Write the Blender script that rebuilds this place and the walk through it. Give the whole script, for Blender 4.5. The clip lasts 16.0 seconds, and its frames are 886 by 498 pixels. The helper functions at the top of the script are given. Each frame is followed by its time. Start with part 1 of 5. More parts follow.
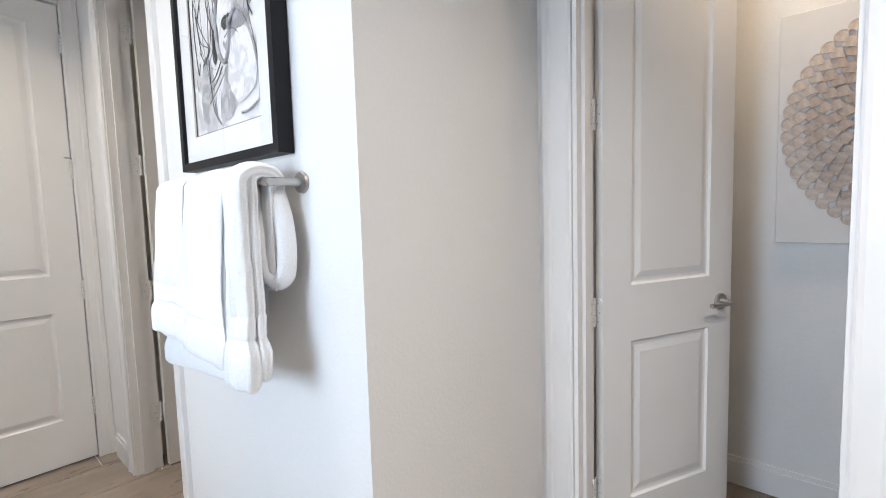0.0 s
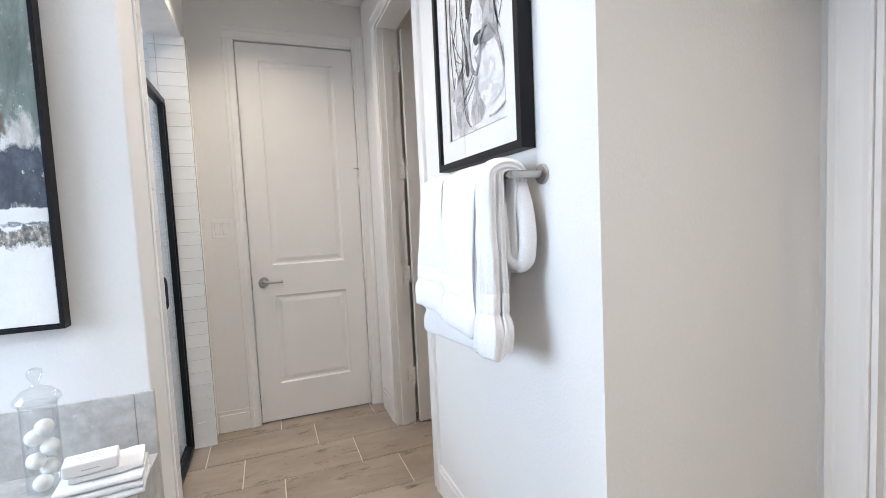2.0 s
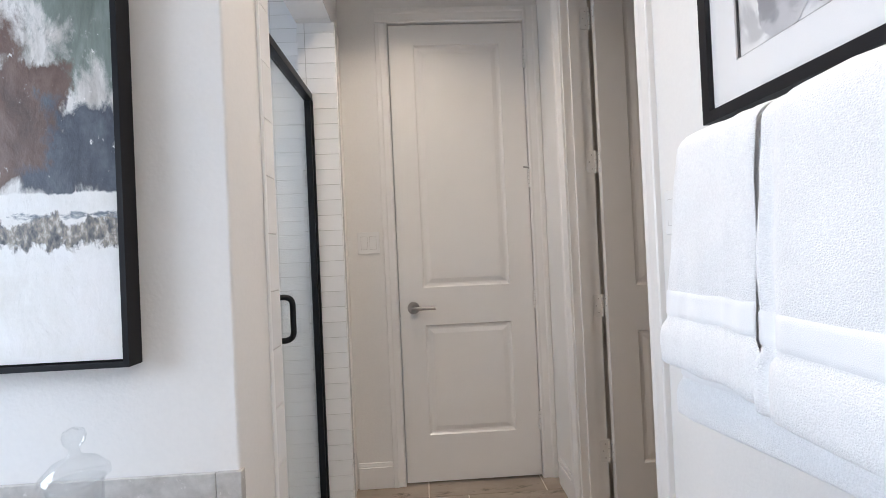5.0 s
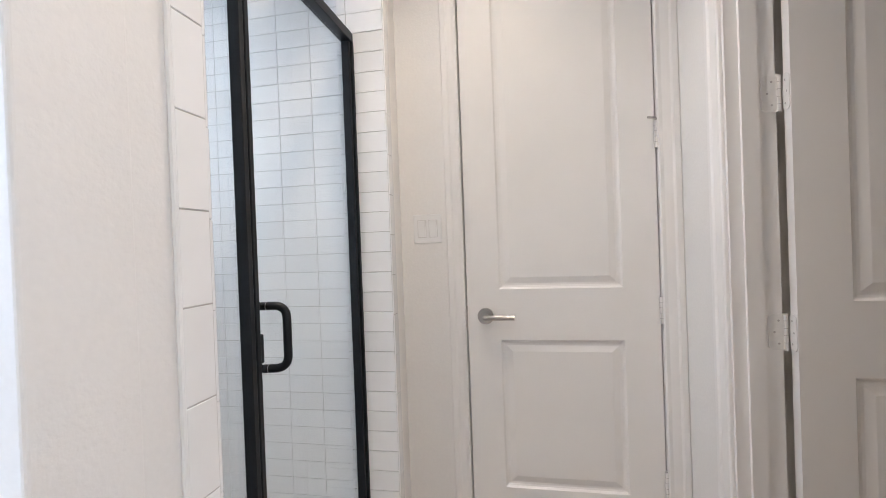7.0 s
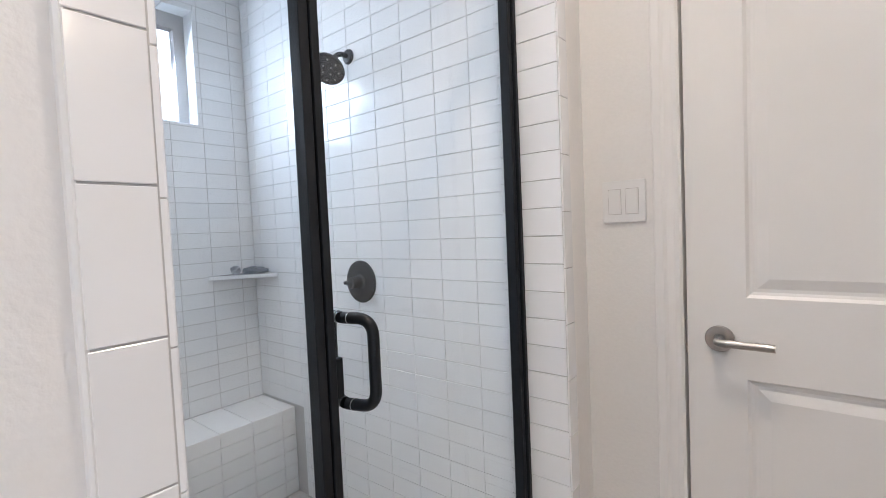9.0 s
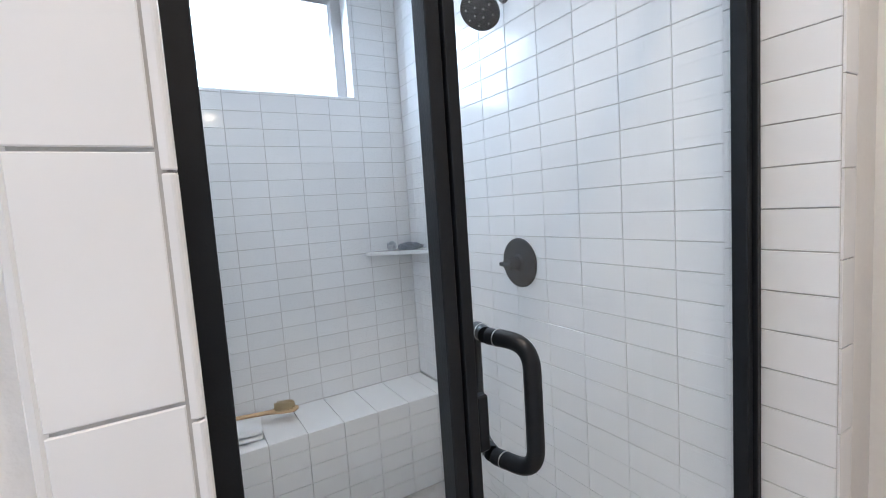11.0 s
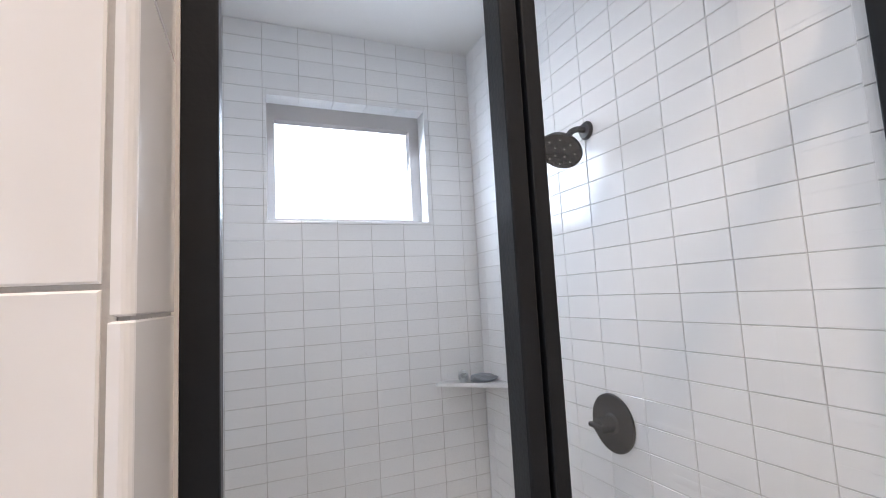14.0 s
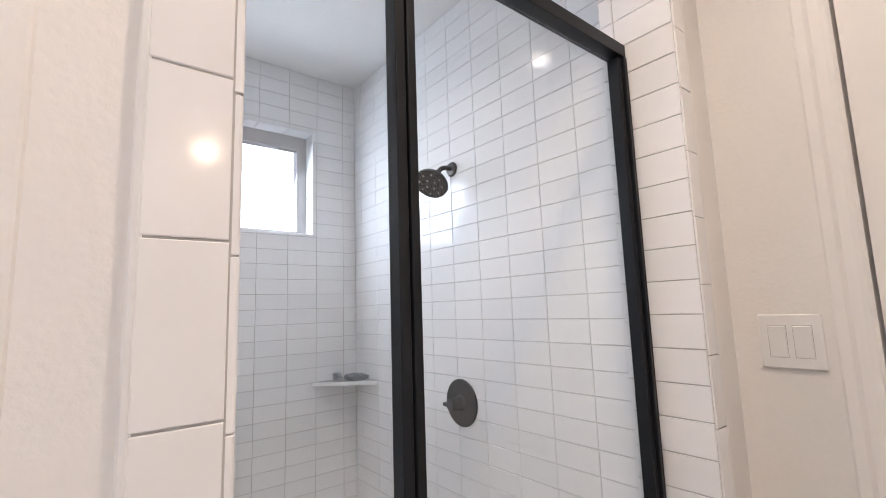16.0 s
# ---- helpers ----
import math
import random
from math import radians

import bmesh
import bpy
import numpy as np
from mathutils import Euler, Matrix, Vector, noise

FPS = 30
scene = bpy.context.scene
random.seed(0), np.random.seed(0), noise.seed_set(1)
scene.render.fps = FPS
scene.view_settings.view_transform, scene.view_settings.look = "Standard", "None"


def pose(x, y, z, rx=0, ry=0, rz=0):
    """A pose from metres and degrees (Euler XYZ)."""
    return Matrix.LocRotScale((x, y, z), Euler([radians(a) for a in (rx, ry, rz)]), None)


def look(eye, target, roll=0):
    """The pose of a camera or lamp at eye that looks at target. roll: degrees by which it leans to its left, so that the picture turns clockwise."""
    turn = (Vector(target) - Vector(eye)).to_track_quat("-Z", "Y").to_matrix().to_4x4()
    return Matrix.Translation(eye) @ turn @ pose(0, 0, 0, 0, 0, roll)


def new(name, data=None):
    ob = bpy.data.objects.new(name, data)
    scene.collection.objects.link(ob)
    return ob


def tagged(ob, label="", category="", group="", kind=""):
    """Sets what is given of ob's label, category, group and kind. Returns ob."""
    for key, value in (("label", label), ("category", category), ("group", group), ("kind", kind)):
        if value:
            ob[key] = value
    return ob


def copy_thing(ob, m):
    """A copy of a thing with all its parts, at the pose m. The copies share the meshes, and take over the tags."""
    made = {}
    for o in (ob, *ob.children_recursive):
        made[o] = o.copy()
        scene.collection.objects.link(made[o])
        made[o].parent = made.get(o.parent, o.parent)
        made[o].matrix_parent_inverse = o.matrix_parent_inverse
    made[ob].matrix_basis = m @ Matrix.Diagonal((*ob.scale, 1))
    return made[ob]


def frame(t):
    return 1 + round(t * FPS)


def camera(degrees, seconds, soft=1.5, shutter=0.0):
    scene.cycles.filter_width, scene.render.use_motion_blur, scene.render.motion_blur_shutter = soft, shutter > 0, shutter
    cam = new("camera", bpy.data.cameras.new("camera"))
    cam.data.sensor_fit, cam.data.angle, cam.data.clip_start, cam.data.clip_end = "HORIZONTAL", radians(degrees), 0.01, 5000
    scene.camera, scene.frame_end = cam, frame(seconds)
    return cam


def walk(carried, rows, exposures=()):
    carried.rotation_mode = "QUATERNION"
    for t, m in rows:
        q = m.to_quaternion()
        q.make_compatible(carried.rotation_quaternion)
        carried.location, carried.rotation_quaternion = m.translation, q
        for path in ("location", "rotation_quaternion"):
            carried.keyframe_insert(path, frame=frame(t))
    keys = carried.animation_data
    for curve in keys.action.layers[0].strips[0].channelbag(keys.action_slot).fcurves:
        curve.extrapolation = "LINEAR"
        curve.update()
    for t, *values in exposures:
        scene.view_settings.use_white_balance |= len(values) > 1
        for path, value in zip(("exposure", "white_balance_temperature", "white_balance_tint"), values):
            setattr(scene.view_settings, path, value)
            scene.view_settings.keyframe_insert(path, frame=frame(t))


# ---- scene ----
cam = camera(88.4, 16.0, soft=0.75)
PATH = [
    (0, (-1.103, 2.614, 1.317), (-2.426, 4.105, 1.156), -1.7),
    (0.5, (-1.069, 2.602, 1.307), (-2.573, 3.91, 1.138), -2.0),
    (1, (-1.054, 2.58, 1.298), (-2.716, 3.68, 1.137), -2.3),
    (1.5, (-1.062, 2.565, 1.299), (-2.836, 3.476, 1.151), -2.6),
    (2, (-1.069, 2.544, 1.296), (-2.933, 3.257, 1.161), -2.7),
    (2.5, (-1.099, 2.531, 1.282), (-3.018, 3.082, 1.172), -2.6),
    (3, (-1.171, 2.516, 1.266), (-3.124, 2.942, 1.185), -2.3),
    (3.5, (-1.327, 2.504, 1.257), (-3.296, 2.847, 1.195), -2.3),
    (4, (-1.474, 2.499, 1.259), (-3.456, 2.766, 1.217), -2.4),
    (4.2, (-1.544, 2.503, 1.248), (-3.531, 2.73, 1.225), -2.5),
    (6.5, (-2.242, 2.706, 1.213), (-4.229, 2.474, 1.206), -2.2),
    (7, (-2.422, 2.697, 1.224), (-4.383, 2.308, 1.208), -2.1),
    (7.5, (-2.568, 2.699, 1.228), (-4.483, 2.122, 1.199), -1.9),
    (8, (-2.73, 2.705, 1.23), (-4.552, 1.879, 1.193), -2.0),
    (8.5, (-2.843, 2.709, 1.234), (-4.544, 1.657, 1.178), -2.1),
    (9, (-2.926, 2.68, 1.239), (-4.48, 1.424, 1.152), -2.5),
    (9.5, (-2.987, 2.631, 1.243), (-4.397, 1.217, 1.127), -2.7),
    (9.7, (-3.01, 2.608, 1.249), (-4.369, 1.147, 1.118), -2.7),
    (11.8, (-3.149, 2.399, 1.254), (-4.009, 0.6, 1.098), -4.7),
    (12, (-3.157, 2.378, 1.273), (-3.992, 0.565, 1.139), -4.9),
    (12.5, (-3.183, 2.349, 1.327), (-3.953, 0.504, 1.278), -4.9),
    (13, (-3.186, 2.331, 1.369), (-3.929, 0.475, 1.41), -4.4),
    (13.5, (-3.183, 2.338, 1.421), (-3.919, 0.483, 1.552), -3.7),
    (14, (-3.168, 2.372, 1.445), (-3.93, 0.534, 1.643), -3.0),
    (14.5, (-3.124, 2.424, 1.455), (-3.96, 0.623, 1.694), -2.5),
    (15, (-3.09, 2.479, 1.44), (-4.036, 0.715, 1.708), -2.2),
    (15.5, (-3.047, 2.539, 1.418), (-4.141, 0.887, 1.694), -1.6),
    (16, (-3.006, 2.598, 1.387), (-4.248, 1.052, 1.649), -1.9),
]
EXPOSURES = [(0.0, 0.0, 5620, 10), (1.5, -0.02, 5640, 10), (2.5, -0.14, 5660, 11), (3.5, -0.44, 5760, 13), (4.2, -0.45, 5860, 13), (6.5, 0.03, 5700, 13), (8.0, 0.05, 5680, 13),
             (9.5, 0.03, 5600, 14), (12.0, 0.04, 5480, 12), (13.5, 0.02, 5700, 14), (14.5, -0.12, 6200, 22), (16.0, -0.05, 6150, 19)]
walk(cam, [(t, look(eye, target, roll)) for t, eye, target, roll in PATH], EXPOSURES)

# ---- world and lights ----
world = bpy.data.worlds.new("sky")
scene.world = world
world.use_nodes = True
wn = world.node_tree
sky = wn.nodes.new("ShaderNodeTexSky")
sky.sky_type = "NISHITA"
sky.sun_disc = False
sky.sun_elevation, sky.sun_rotation = radians(48), radians(20)
wn.links.new(sky.outputs[0], wn.nodes["Background"].inputs[0])
wn.nodes["Background"].inputs[1].default_value = 0.12
sun = new("sun", bpy.data.lights.new("sun", "SUN"))
sun.data.energy, sun.data.angle, sun.data.color = 2.5, radians(0.5), (1, 0.95, 0.88)
sun.matrix_world = look((0, 0, 0), (-0.3, -0.6, -0.9))


def area(name, eye, target, sx, sy, watts, color):
    la = new(name, bpy.data.lights.new(name, "AREA"))
    la.data.shape, la.data.size, la.data.size_y = "RECTANGLE", sx, sy
    la.data.energy, la.data.color = watts, color
    la.matrix_world = look(eye, target)
    return la


area("tub_window_daylight", (-2.15, 0.306, 1.55), (-2.15, 3.0, 1.1), 1.1, 1.1, 49, (0.82, 0.92, 1.0))
area("shower_window_daylight", (-3.555, 0.306, 2.01), (-3.555, 2.0, 1.1), 0.59, 0.42, 10, (0.82, 0.92, 1.0))

# ---- materials ----


def material(name, color, rough=0.5, metal=0.0, bump=0.0, bump_scale=200.0, vary=0.0, vary_scale=3.0, grain=0.0, grain_scale=60.0,
             spec=0.5, per_object=0.0, sheen=0.0, rough_vary=0.0, coat=0.0):
    m = bpy.data.materials.new(name)
    m.use_nodes = True
    n, l = m.node_tree.nodes, m.node_tree.links
    b = n["Principled BSDF"]
    b.inputs["Roughness"].default_value, b.inputs["Metallic"].default_value = rough, metal
    b.inputs["Specular IOR Level"].default_value = spec
    b.inputs["Sheen Weight"].default_value = sheen
    b.inputs["Coat Weight"].default_value = coat
    tc = n.new("ShaderNodeTexCoord")
    value = None
    for amount, scale, detail in ((vary, vary_scale, 4), (grain, grain_scale, 6)):
        if amount:
            t = n.new("ShaderNodeTexNoise")
            t.inputs["Scale"].default_value, t.inputs["Detail"].default_value = scale, detail
            l.new(tc.outputs["Object"], t.inputs["Vector"])
            r = n.new("ShaderNodeMapRange")
            r.inputs[1].default_value, r.inputs[2].default_value = 0.3, 0.7
            r.inputs[3].default_value, r.inputs[4].default_value = 1 - amount, 1 + amount
            l.new(t.outputs["Fac"], r.inputs[0])
            if value is None:
                value = r.outputs[0]
            else:
                q = n.new("ShaderNodeMath")
                q.operation = "MULTIPLY"
                l.new(value, q.inputs[0]), l.new(r.outputs[0], q.inputs[1])
                value = q.outputs[0]
    if per_object:
        oi = n.new("ShaderNodeObjectInfo")
        r = n.new("ShaderNodeMapRange")
        r.inputs[3].default_value, r.inputs[4].default_value = 1 - per_object, 1 + per_object
        l.new(oi.outputs["Random"], r.inputs[0])
        if value is None:
            value = r.outputs[0]
        else:
            q = n.new("ShaderNodeMath")
            q.operation = "MULTIPLY"
            l.new(value, q.inputs[0]), l.new(r.outputs[0], q.inputs[1])
            value = q.outputs[0]
    if value is not None:
        s = n.new("ShaderNodeVectorMath")
        s.operation = "SCALE"
        s.inputs[0].default_value = color
        l.new(value, s.inputs["Scale"])
        l.new(s.outputs[0], b.inputs["Base Color"])
    else:
        b.inputs["Base Color"].default_value = (*color, 1)
    if bump:
        t = n.new("ShaderNodeTexNoise")
        t.inputs["Scale"].default_value, t.inputs["Detail"].default_value = bump_scale, 3
        l.new(tc.outputs["Object"], t.inputs["Vector"])
        u = n.new("ShaderNodeBump")
        u.inputs["Strength"].default_value, u.inputs["Distance"].default_value = bump, 0.002
        l.new(t.outputs["Fac"], u.inputs["Height"])
        l.new(u.outputs[0], b.inputs["Normal"])
    if rough_vary:
        t = n.new("ShaderNodeTexNoise")
        t.inputs["Scale"].default_value = 9
        l.new(tc.outputs["Object"], t.inputs["Vector"])
        r = n.new("ShaderNodeMapRange")
        r.inputs[3].default_value, r.inputs[4].default_value = rough - rough_vary, rough + rough_vary
        l.new(t.outputs["Fac"], r.inputs[0])
        l.new(r.outputs[0], b.inputs["Roughness"])
    return m


PAINT = material("wall_paint", (0.8, 0.787, 0.767), 0.6, bump=0.38, bump_scale=115, vary=0.02, vary_scale=1.5, grain=0.012, grain_scale=90)
CEILING = material("ceiling_paint", (0.84, 0.83, 0.815), 0.8, bump=0.5, bump_scale=120, vary=0.02)
TRIM = material("trim_enamel", (0.83, 0.816, 0.798), 0.33, bump=0.06, bump_scale=40, vary=0.015, vary_scale=4, rough_vary=0.06)
DOOR = material("door_enamel", (0.83, 0.815, 0.795), 0.36, bump=0.1, bump_scale=90, vary=0.02, vary_scale=3, rough_vary=0.06)
TILE = material("glazed_tile", (0.86, 0.863, 0.866), 0.1, bump=0.05, bump_scale=12, vary=0.02, vary_scale=7, per_object=0.025, rough_vary=0.03)
GROUT = material("grout", (0.52, 0.51, 0.495), 0.9, bump=0.4, bump_scale=300, vary=0.06, vary_scale=12)
BLACK = material("black_metal", (0.009, 0.011, 0.014), 0.4, spec=0.28, bump=0.12, bump_scale=260, vary=0.15, vary_scale=20, rough_vary=0.07)
MATTE_BLACK = material("black_fixture", (0.02, 0.021, 0.023), 0.42, vary=0.1, vary_scale=25)
NICKEL = material("brushed_nickel", (0.45, 0.43, 0.41), 0.3, metal=1.0, bump=0.08, bump_scale=320, vary=0.06, vary_scale=30)
HINGE = material("painted_hinge", (0.78, 0.77, 0.75), 0.4, vary=0.03, vary_scale=60)
TERRY = material("terry_cloth", (0.86, 0.86, 0.865), 0.95, bump=0.9, bump_scale=420, grain=0.05, grain_scale=240, vary=0.02, vary_scale=12, sheen=0.3, spec=0.1)
BAND = material("terry_band", (0.87, 0.87, 0.875), 0.9, bump=0.35, bump_scale=700, vary=0.02, vary_scale=12, sheen=0.2, spec=0.1)
PLASTIC = material("white_plastic", (0.8, 0.8, 0.795), 0.35, vary=0.015, vary_scale=10)
FRAME_BLACK = material("frame_lacquer", (0.011, 0.011, 0.013), 0.5, spec=0.2, bump=0.05, bump_scale=60, vary=0.1, vary_scale=14)
MAT = material("mat_board", (0.82, 0.82, 0.825), 0.9, grain=0.02, grain_scale=300)
PORCELAIN = material("tub_enamel", (0.84, 0.84, 0.84), 0.12, vary=0.01, vary_scale=3)
VINYL = material("window_vinyl", (0.5, 0.48, 0.47), 0.45, vary=0.05, vary_scale=10)
WOOD = material("beech_wood", (0.52, 0.36, 0.2), 0.55, bump=0.2, bump_scale=90, vary=0.12, vary_scale=18, grain=0.08, grain_scale=120)
BRISTLE = material("natural_bristle", (0.5, 0.4, 0.24), 0.9, bump=1.0, bump_scale=500, grain=0.25, grain_scale=260)
GREY_CLOTH = material("grey_cloth", (0.44, 0.47, 0.5), 0.95, bump=0.8, bump_scale=300, vary=0.25, vary_scale=40, sheen=0.2, spec=0.1)
MITT_CLOTH = material("grey_mesh_cloth", (0.2, 0.22, 0.245), 0.95, bump=1.0, bump_scale=260, vary=0.3, vary_scale=45, grain=0.25, grain_scale=220, sheen=0.2, spec=0.1)
PAPER = material("wrapping_paper", (0.82, 0.815, 0.8), 0.7, bump=0.15, bump_scale=60, vary=0.03, vary_scale=20)
INK = material("printed_ink", (0.5, 0.49, 0.47), 0.7)
WHITE_BALL = material("bath_fizzer", (0.84, 0.82, 0.78), 0.85, bump=0.5, bump_scale=160, vary=0.05, vary_scale=30)
CARPET = material("carpet", (0.24, 0.21, 0.185), 1.0, bump=1.0, bump_scale=320, vary=0.12, vary_scale=8, grain=0.25, grain_scale=180, spec=0.05)
CANVAS = material("white_canvas", (0.78, 0.76, 0.74), 0.85, bump=0.5, bump_scale=420, vary=0.03, vary_scale=6)
DARK = material("dark_rubber", (0.02, 0.02, 0.02), 0.8)


def stone_tile(name, a, b2, c, scale, stretch, streak, swirl):
    m = bpy.data.materials.new(name)
    m.use_nodes = True
    n, l = m.node_tree.nodes, m.node_tree.links
    p = n["Principled BSDF"]
    tc, oi = n.new("ShaderNodeTexCoord"), n.new("ShaderNodeObjectInfo")
    mp = n.new("ShaderNodeMapping")
    mp.inputs["Scale"].default_value = stretch
    l.new(tc.outputs["Object"], mp.inputs["Vector"])
    sh = n.new("ShaderNodeVectorMath")
    sh.operation = "SCALE"
    sh.inputs[0].default_value = (31, 17, 11)
    l.new(oi.outputs["Random"], sh.inputs["Scale"])
    ad = n.new("ShaderNodeVectorMath")
    l.new(mp.outputs[0], ad.inputs[0]), l.new(sh.outputs[0], ad.inputs[1])
    t1 = n.new("ShaderNodeTexNoise")
    t1.inputs["Scale"].default_value, t1.inputs["Detail"].default_value, t1.inputs["Roughness"].default_value = scale, 8, 0.62
    t1.inputs["Distortion"].default_value = swirl
    l.new(ad.outputs[0], t1.inputs["Vector"])
    r1 = n.new("ShaderNodeValToRGB")
    e = r1.color_ramp.elements
    e[0].position, e[0].color = 0.3, (*a, 1)
    e[1].position, e[1].color = 0.68, (*b2, 1)
    l.new(t1.outputs["Fac"], r1.inputs["Fac"])
    t2 = n.new("ShaderNodeTexNoise")
    t2.inputs["Scale"].default_value, t2.inputs["Detail"].default_value, t2.inputs["Roughness"].default_value = scale * 2.6, 10, 0.75
    t2.inputs["Distortion"].default_value = swirl
    l.new(ad.outputs[0], t2.inputs["Vector"])
    r2 = n.new("ShaderNodeValToRGB")
    r2.color_ramp.elements[0].position, r2.color_ramp.elements[1].position = streak, streak + 0.1
    l.new(t2.outputs["Fac"], r2.inputs["Fac"])
    mx = n.new("ShaderNodeMix")
    mx.data_type = "RGBA"
    l.new(r2.outputs[0], mx.inputs["Factor"])
    l.new(r1.outputs[0], mx.inputs["A"])
    mx.inputs["B"].default_value = (*c, 1)
    l.new(mx.outputs["Result"], p.inputs["Base Color"])
    p.inputs["Roughness"].default_value = 0.42
    u = n.new("ShaderNodeBump")
    u.inputs["Strength"].default_value, u.inputs["Distance"].default_value = 0.25, 0.002
    l.new(t2.outputs["Fac"], u.inputs["Height"])
    l.new(u.outputs[0], p.inputs["Normal"])
    return m


FLOOR_TILE = stone_tile("floor_stone_tile", (0.255, 0.21, 0.165), (0.4, 0.335, 0.275), (0.1, 0.077, 0.06), 3.2, (1.5, 1, 0.6), 0.565, 0.3)
TUB_TILE = stone_tile("tub_stone_tile", (0.37, 0.355, 0.335), (0.6, 0.58, 0.555), (0.7, 0.68, 0.655), 17.0, (1, 1, 1), 0.59, 0.15)
FLOOR_GROUT = material("floor_grout", (0.74, 0.68, 0.6), 0.9, bump=0.4, bump_scale=300, vary=0.06, vary_scale=12)


def thin_glass(name, tint, gloss, most=0.36, blend=0.18):
    m = bpy.data.materials.new(name)
    m.use_nodes = True
    n, l = m.node_tree.nodes, m.node_tree.links
    n.remove(n["Principled BSDF"])
    t, g, x, f, q = (n.new("ShaderNode" + k) for k in ("BsdfTransparent", "BsdfGlossy", "MixShader", "LayerWeight", "MapRange"))
    f.inputs["Blend"].default_value = blend
    q.inputs[3].default_value, q.inputs[4].default_value = gloss, most
    t.inputs["Color"].default_value = (*tint, 1)
    g.inputs["Roughness"].default_value = 0.01
    l.new(f.outputs["Facing"], q.inputs[0])
    l.new(q.outputs[0], x.inputs[0]), l.new(t.outputs[0], x.inputs[1]), l.new(g.outputs[0], x.inputs[2])
    l.new(x.outputs[0], n["Material Output"].inputs["Surface"])
    return m


SHOWER_GLASS = thin_glass("clear_shower_glass", (0.975, 0.988, 0.984), 0.009)
JAR_GLASS = thin_glass("jar_glass", (0.975, 0.98, 0.983), 0.035, 0.55, 0.2)
PANE = thin_glass("window_pane", (0.97, 0.98, 0.98), 0.03)
ART_GLASS = thin_glass("picture_glazing", (0.99, 0.99, 0.99), 0.012)


def frosted(name, power):
    m = bpy.data.materials.new(name)
    m.use_nodes = True
    p = m.node_tree.nodes["Principled BSDF"]
    p.inputs["Base Color"].default_value = (0.8, 0.85, 0.9, 1)
    p.inputs["Emission Color"].default_value = (0.9, 0.96, 1.0, 1)
    p.inputs["Emission Strength"].default_value = power
    return m


OUTSIDE = frosted("bright_sky_haze", 3.0)


def lamp_glow(name, color, power):
    m = bpy.data.materials.new(name)
    m.use_nodes = True
    p = m.node_tree.nodes["Principled BSDF"]
    p.inputs["Emission Color"].default_value = (*color, 1)
    p.inputs["Emission Strength"].default_value = power
    return m


WARM_GLOW = lamp_glow("warm_lamp_lens", (1.0, 0.78, 0.52), 7)

# ---- mesh helpers ----


def part(name, bm, mat, parent=None, label="", smooth=False):
    bmesh.ops.recalc_face_normals(bm, faces=bm.faces)
    me = bpy.data.meshes.new(name)
    bm.to_mesh(me)
    bm.free()
    if smooth:
        me.shade_smooth()
        me.set_sharp_from_angle(angle=radians(42))
    me.materials.append(mat)
    ob = new(name, me)
    ob.parent = parent
    if label:
        ob["label"] = label
    return ob


def thing(name, m, label, category, group="", kind=""):
    e = new(name)
    e.matrix_world = m
    return tagged(e, label, category, group, kind)


def structure(ob, label, category):
    return tagged(ob, label, category, kind="structure")


def box(bm, x0, x1, y0, y1, z0, z1, bevel=0.0, seg=1):
    v = [bm.verts.new((x, y, z)) for x in (x0, x1) for y in (y0, y1) for z in (z0, z1)]
    fs = [bm.faces.new([v[i] for i in q]) for q in ((0, 1, 3, 2), (4, 6, 7, 5), (0, 4, 5, 1), (2, 3, 7, 6), (0, 2, 6, 4), (1, 5, 7, 3))]
    if bevel:
        es = list({e for f in fs for e in f.edges})
        bmesh.ops.bevel(bm, geom=es, offset=bevel, segments=seg, profile=0.5, affect="EDGES")
    return bm


def boxes(*rows, bevel=0.0, seg=1):
    bm = bmesh.new()
    for r in rows:
        box(bm, *r, bevel=bevel, seg=seg)
    return bm


def plate(us, vs, holes, w0, w1, axis):
    """A slab with rectangular holes. axis x: u is y, v is z, w is x. axis y: u is x, v is z, w is y. axis z: u is x, v is y, w is z."""
    us = sorted(set(us) | {h[0] for h in holes} | {h[1] for h in holes})
    vs = sorted(set(vs) | {h[2] for h in holes} | {h[3] for h in holes})
    bm, made = bmesh.new(), {}

    def vert(i, j, w):
        if (i, j, w) not in made:
            u, v = us[i], vs[j]
            made[i, j, w] = bm.verts.new({"x": (w, u, v), "y": (u, w, v), "z": (u, v, w)}[axis])
        return made[i, j, w]

    def solid(i, j):
        if not (0 <= i < len(us) - 1 and 0 <= j < len(vs) - 1):
            return False
        u, v = (us[i] + us[i + 1]) / 2, (vs[j] + vs[j + 1]) / 2
        return not any(a < u < b and c < v < d for a, b, c, d in holes)

    for i in range(len(us) - 1):
        for j in range(len(vs) - 1):
            if not solid(i, j):
                continue
            for w in (w0, w1):
                bm.faces.new([vert(i, j, w), vert(i + 1, j, w), vert(i + 1, j + 1, w), vert(i, j + 1, w)])
            for di, dj, a, b in ((-1, 0, (i, j), (i, j + 1)), (1, 0, (i + 1, j), (i + 1, j + 1)), (0, -1, (i, j), (i + 1, j)), (0, 1, (i, j + 1), (i + 1, j + 1))):
                if not solid(i + di, j + dj):
                    bm.faces.new([vert(*a, w0), vert(*b, w0), vert(*b, w1), vert(*a, w1)])
    return bm


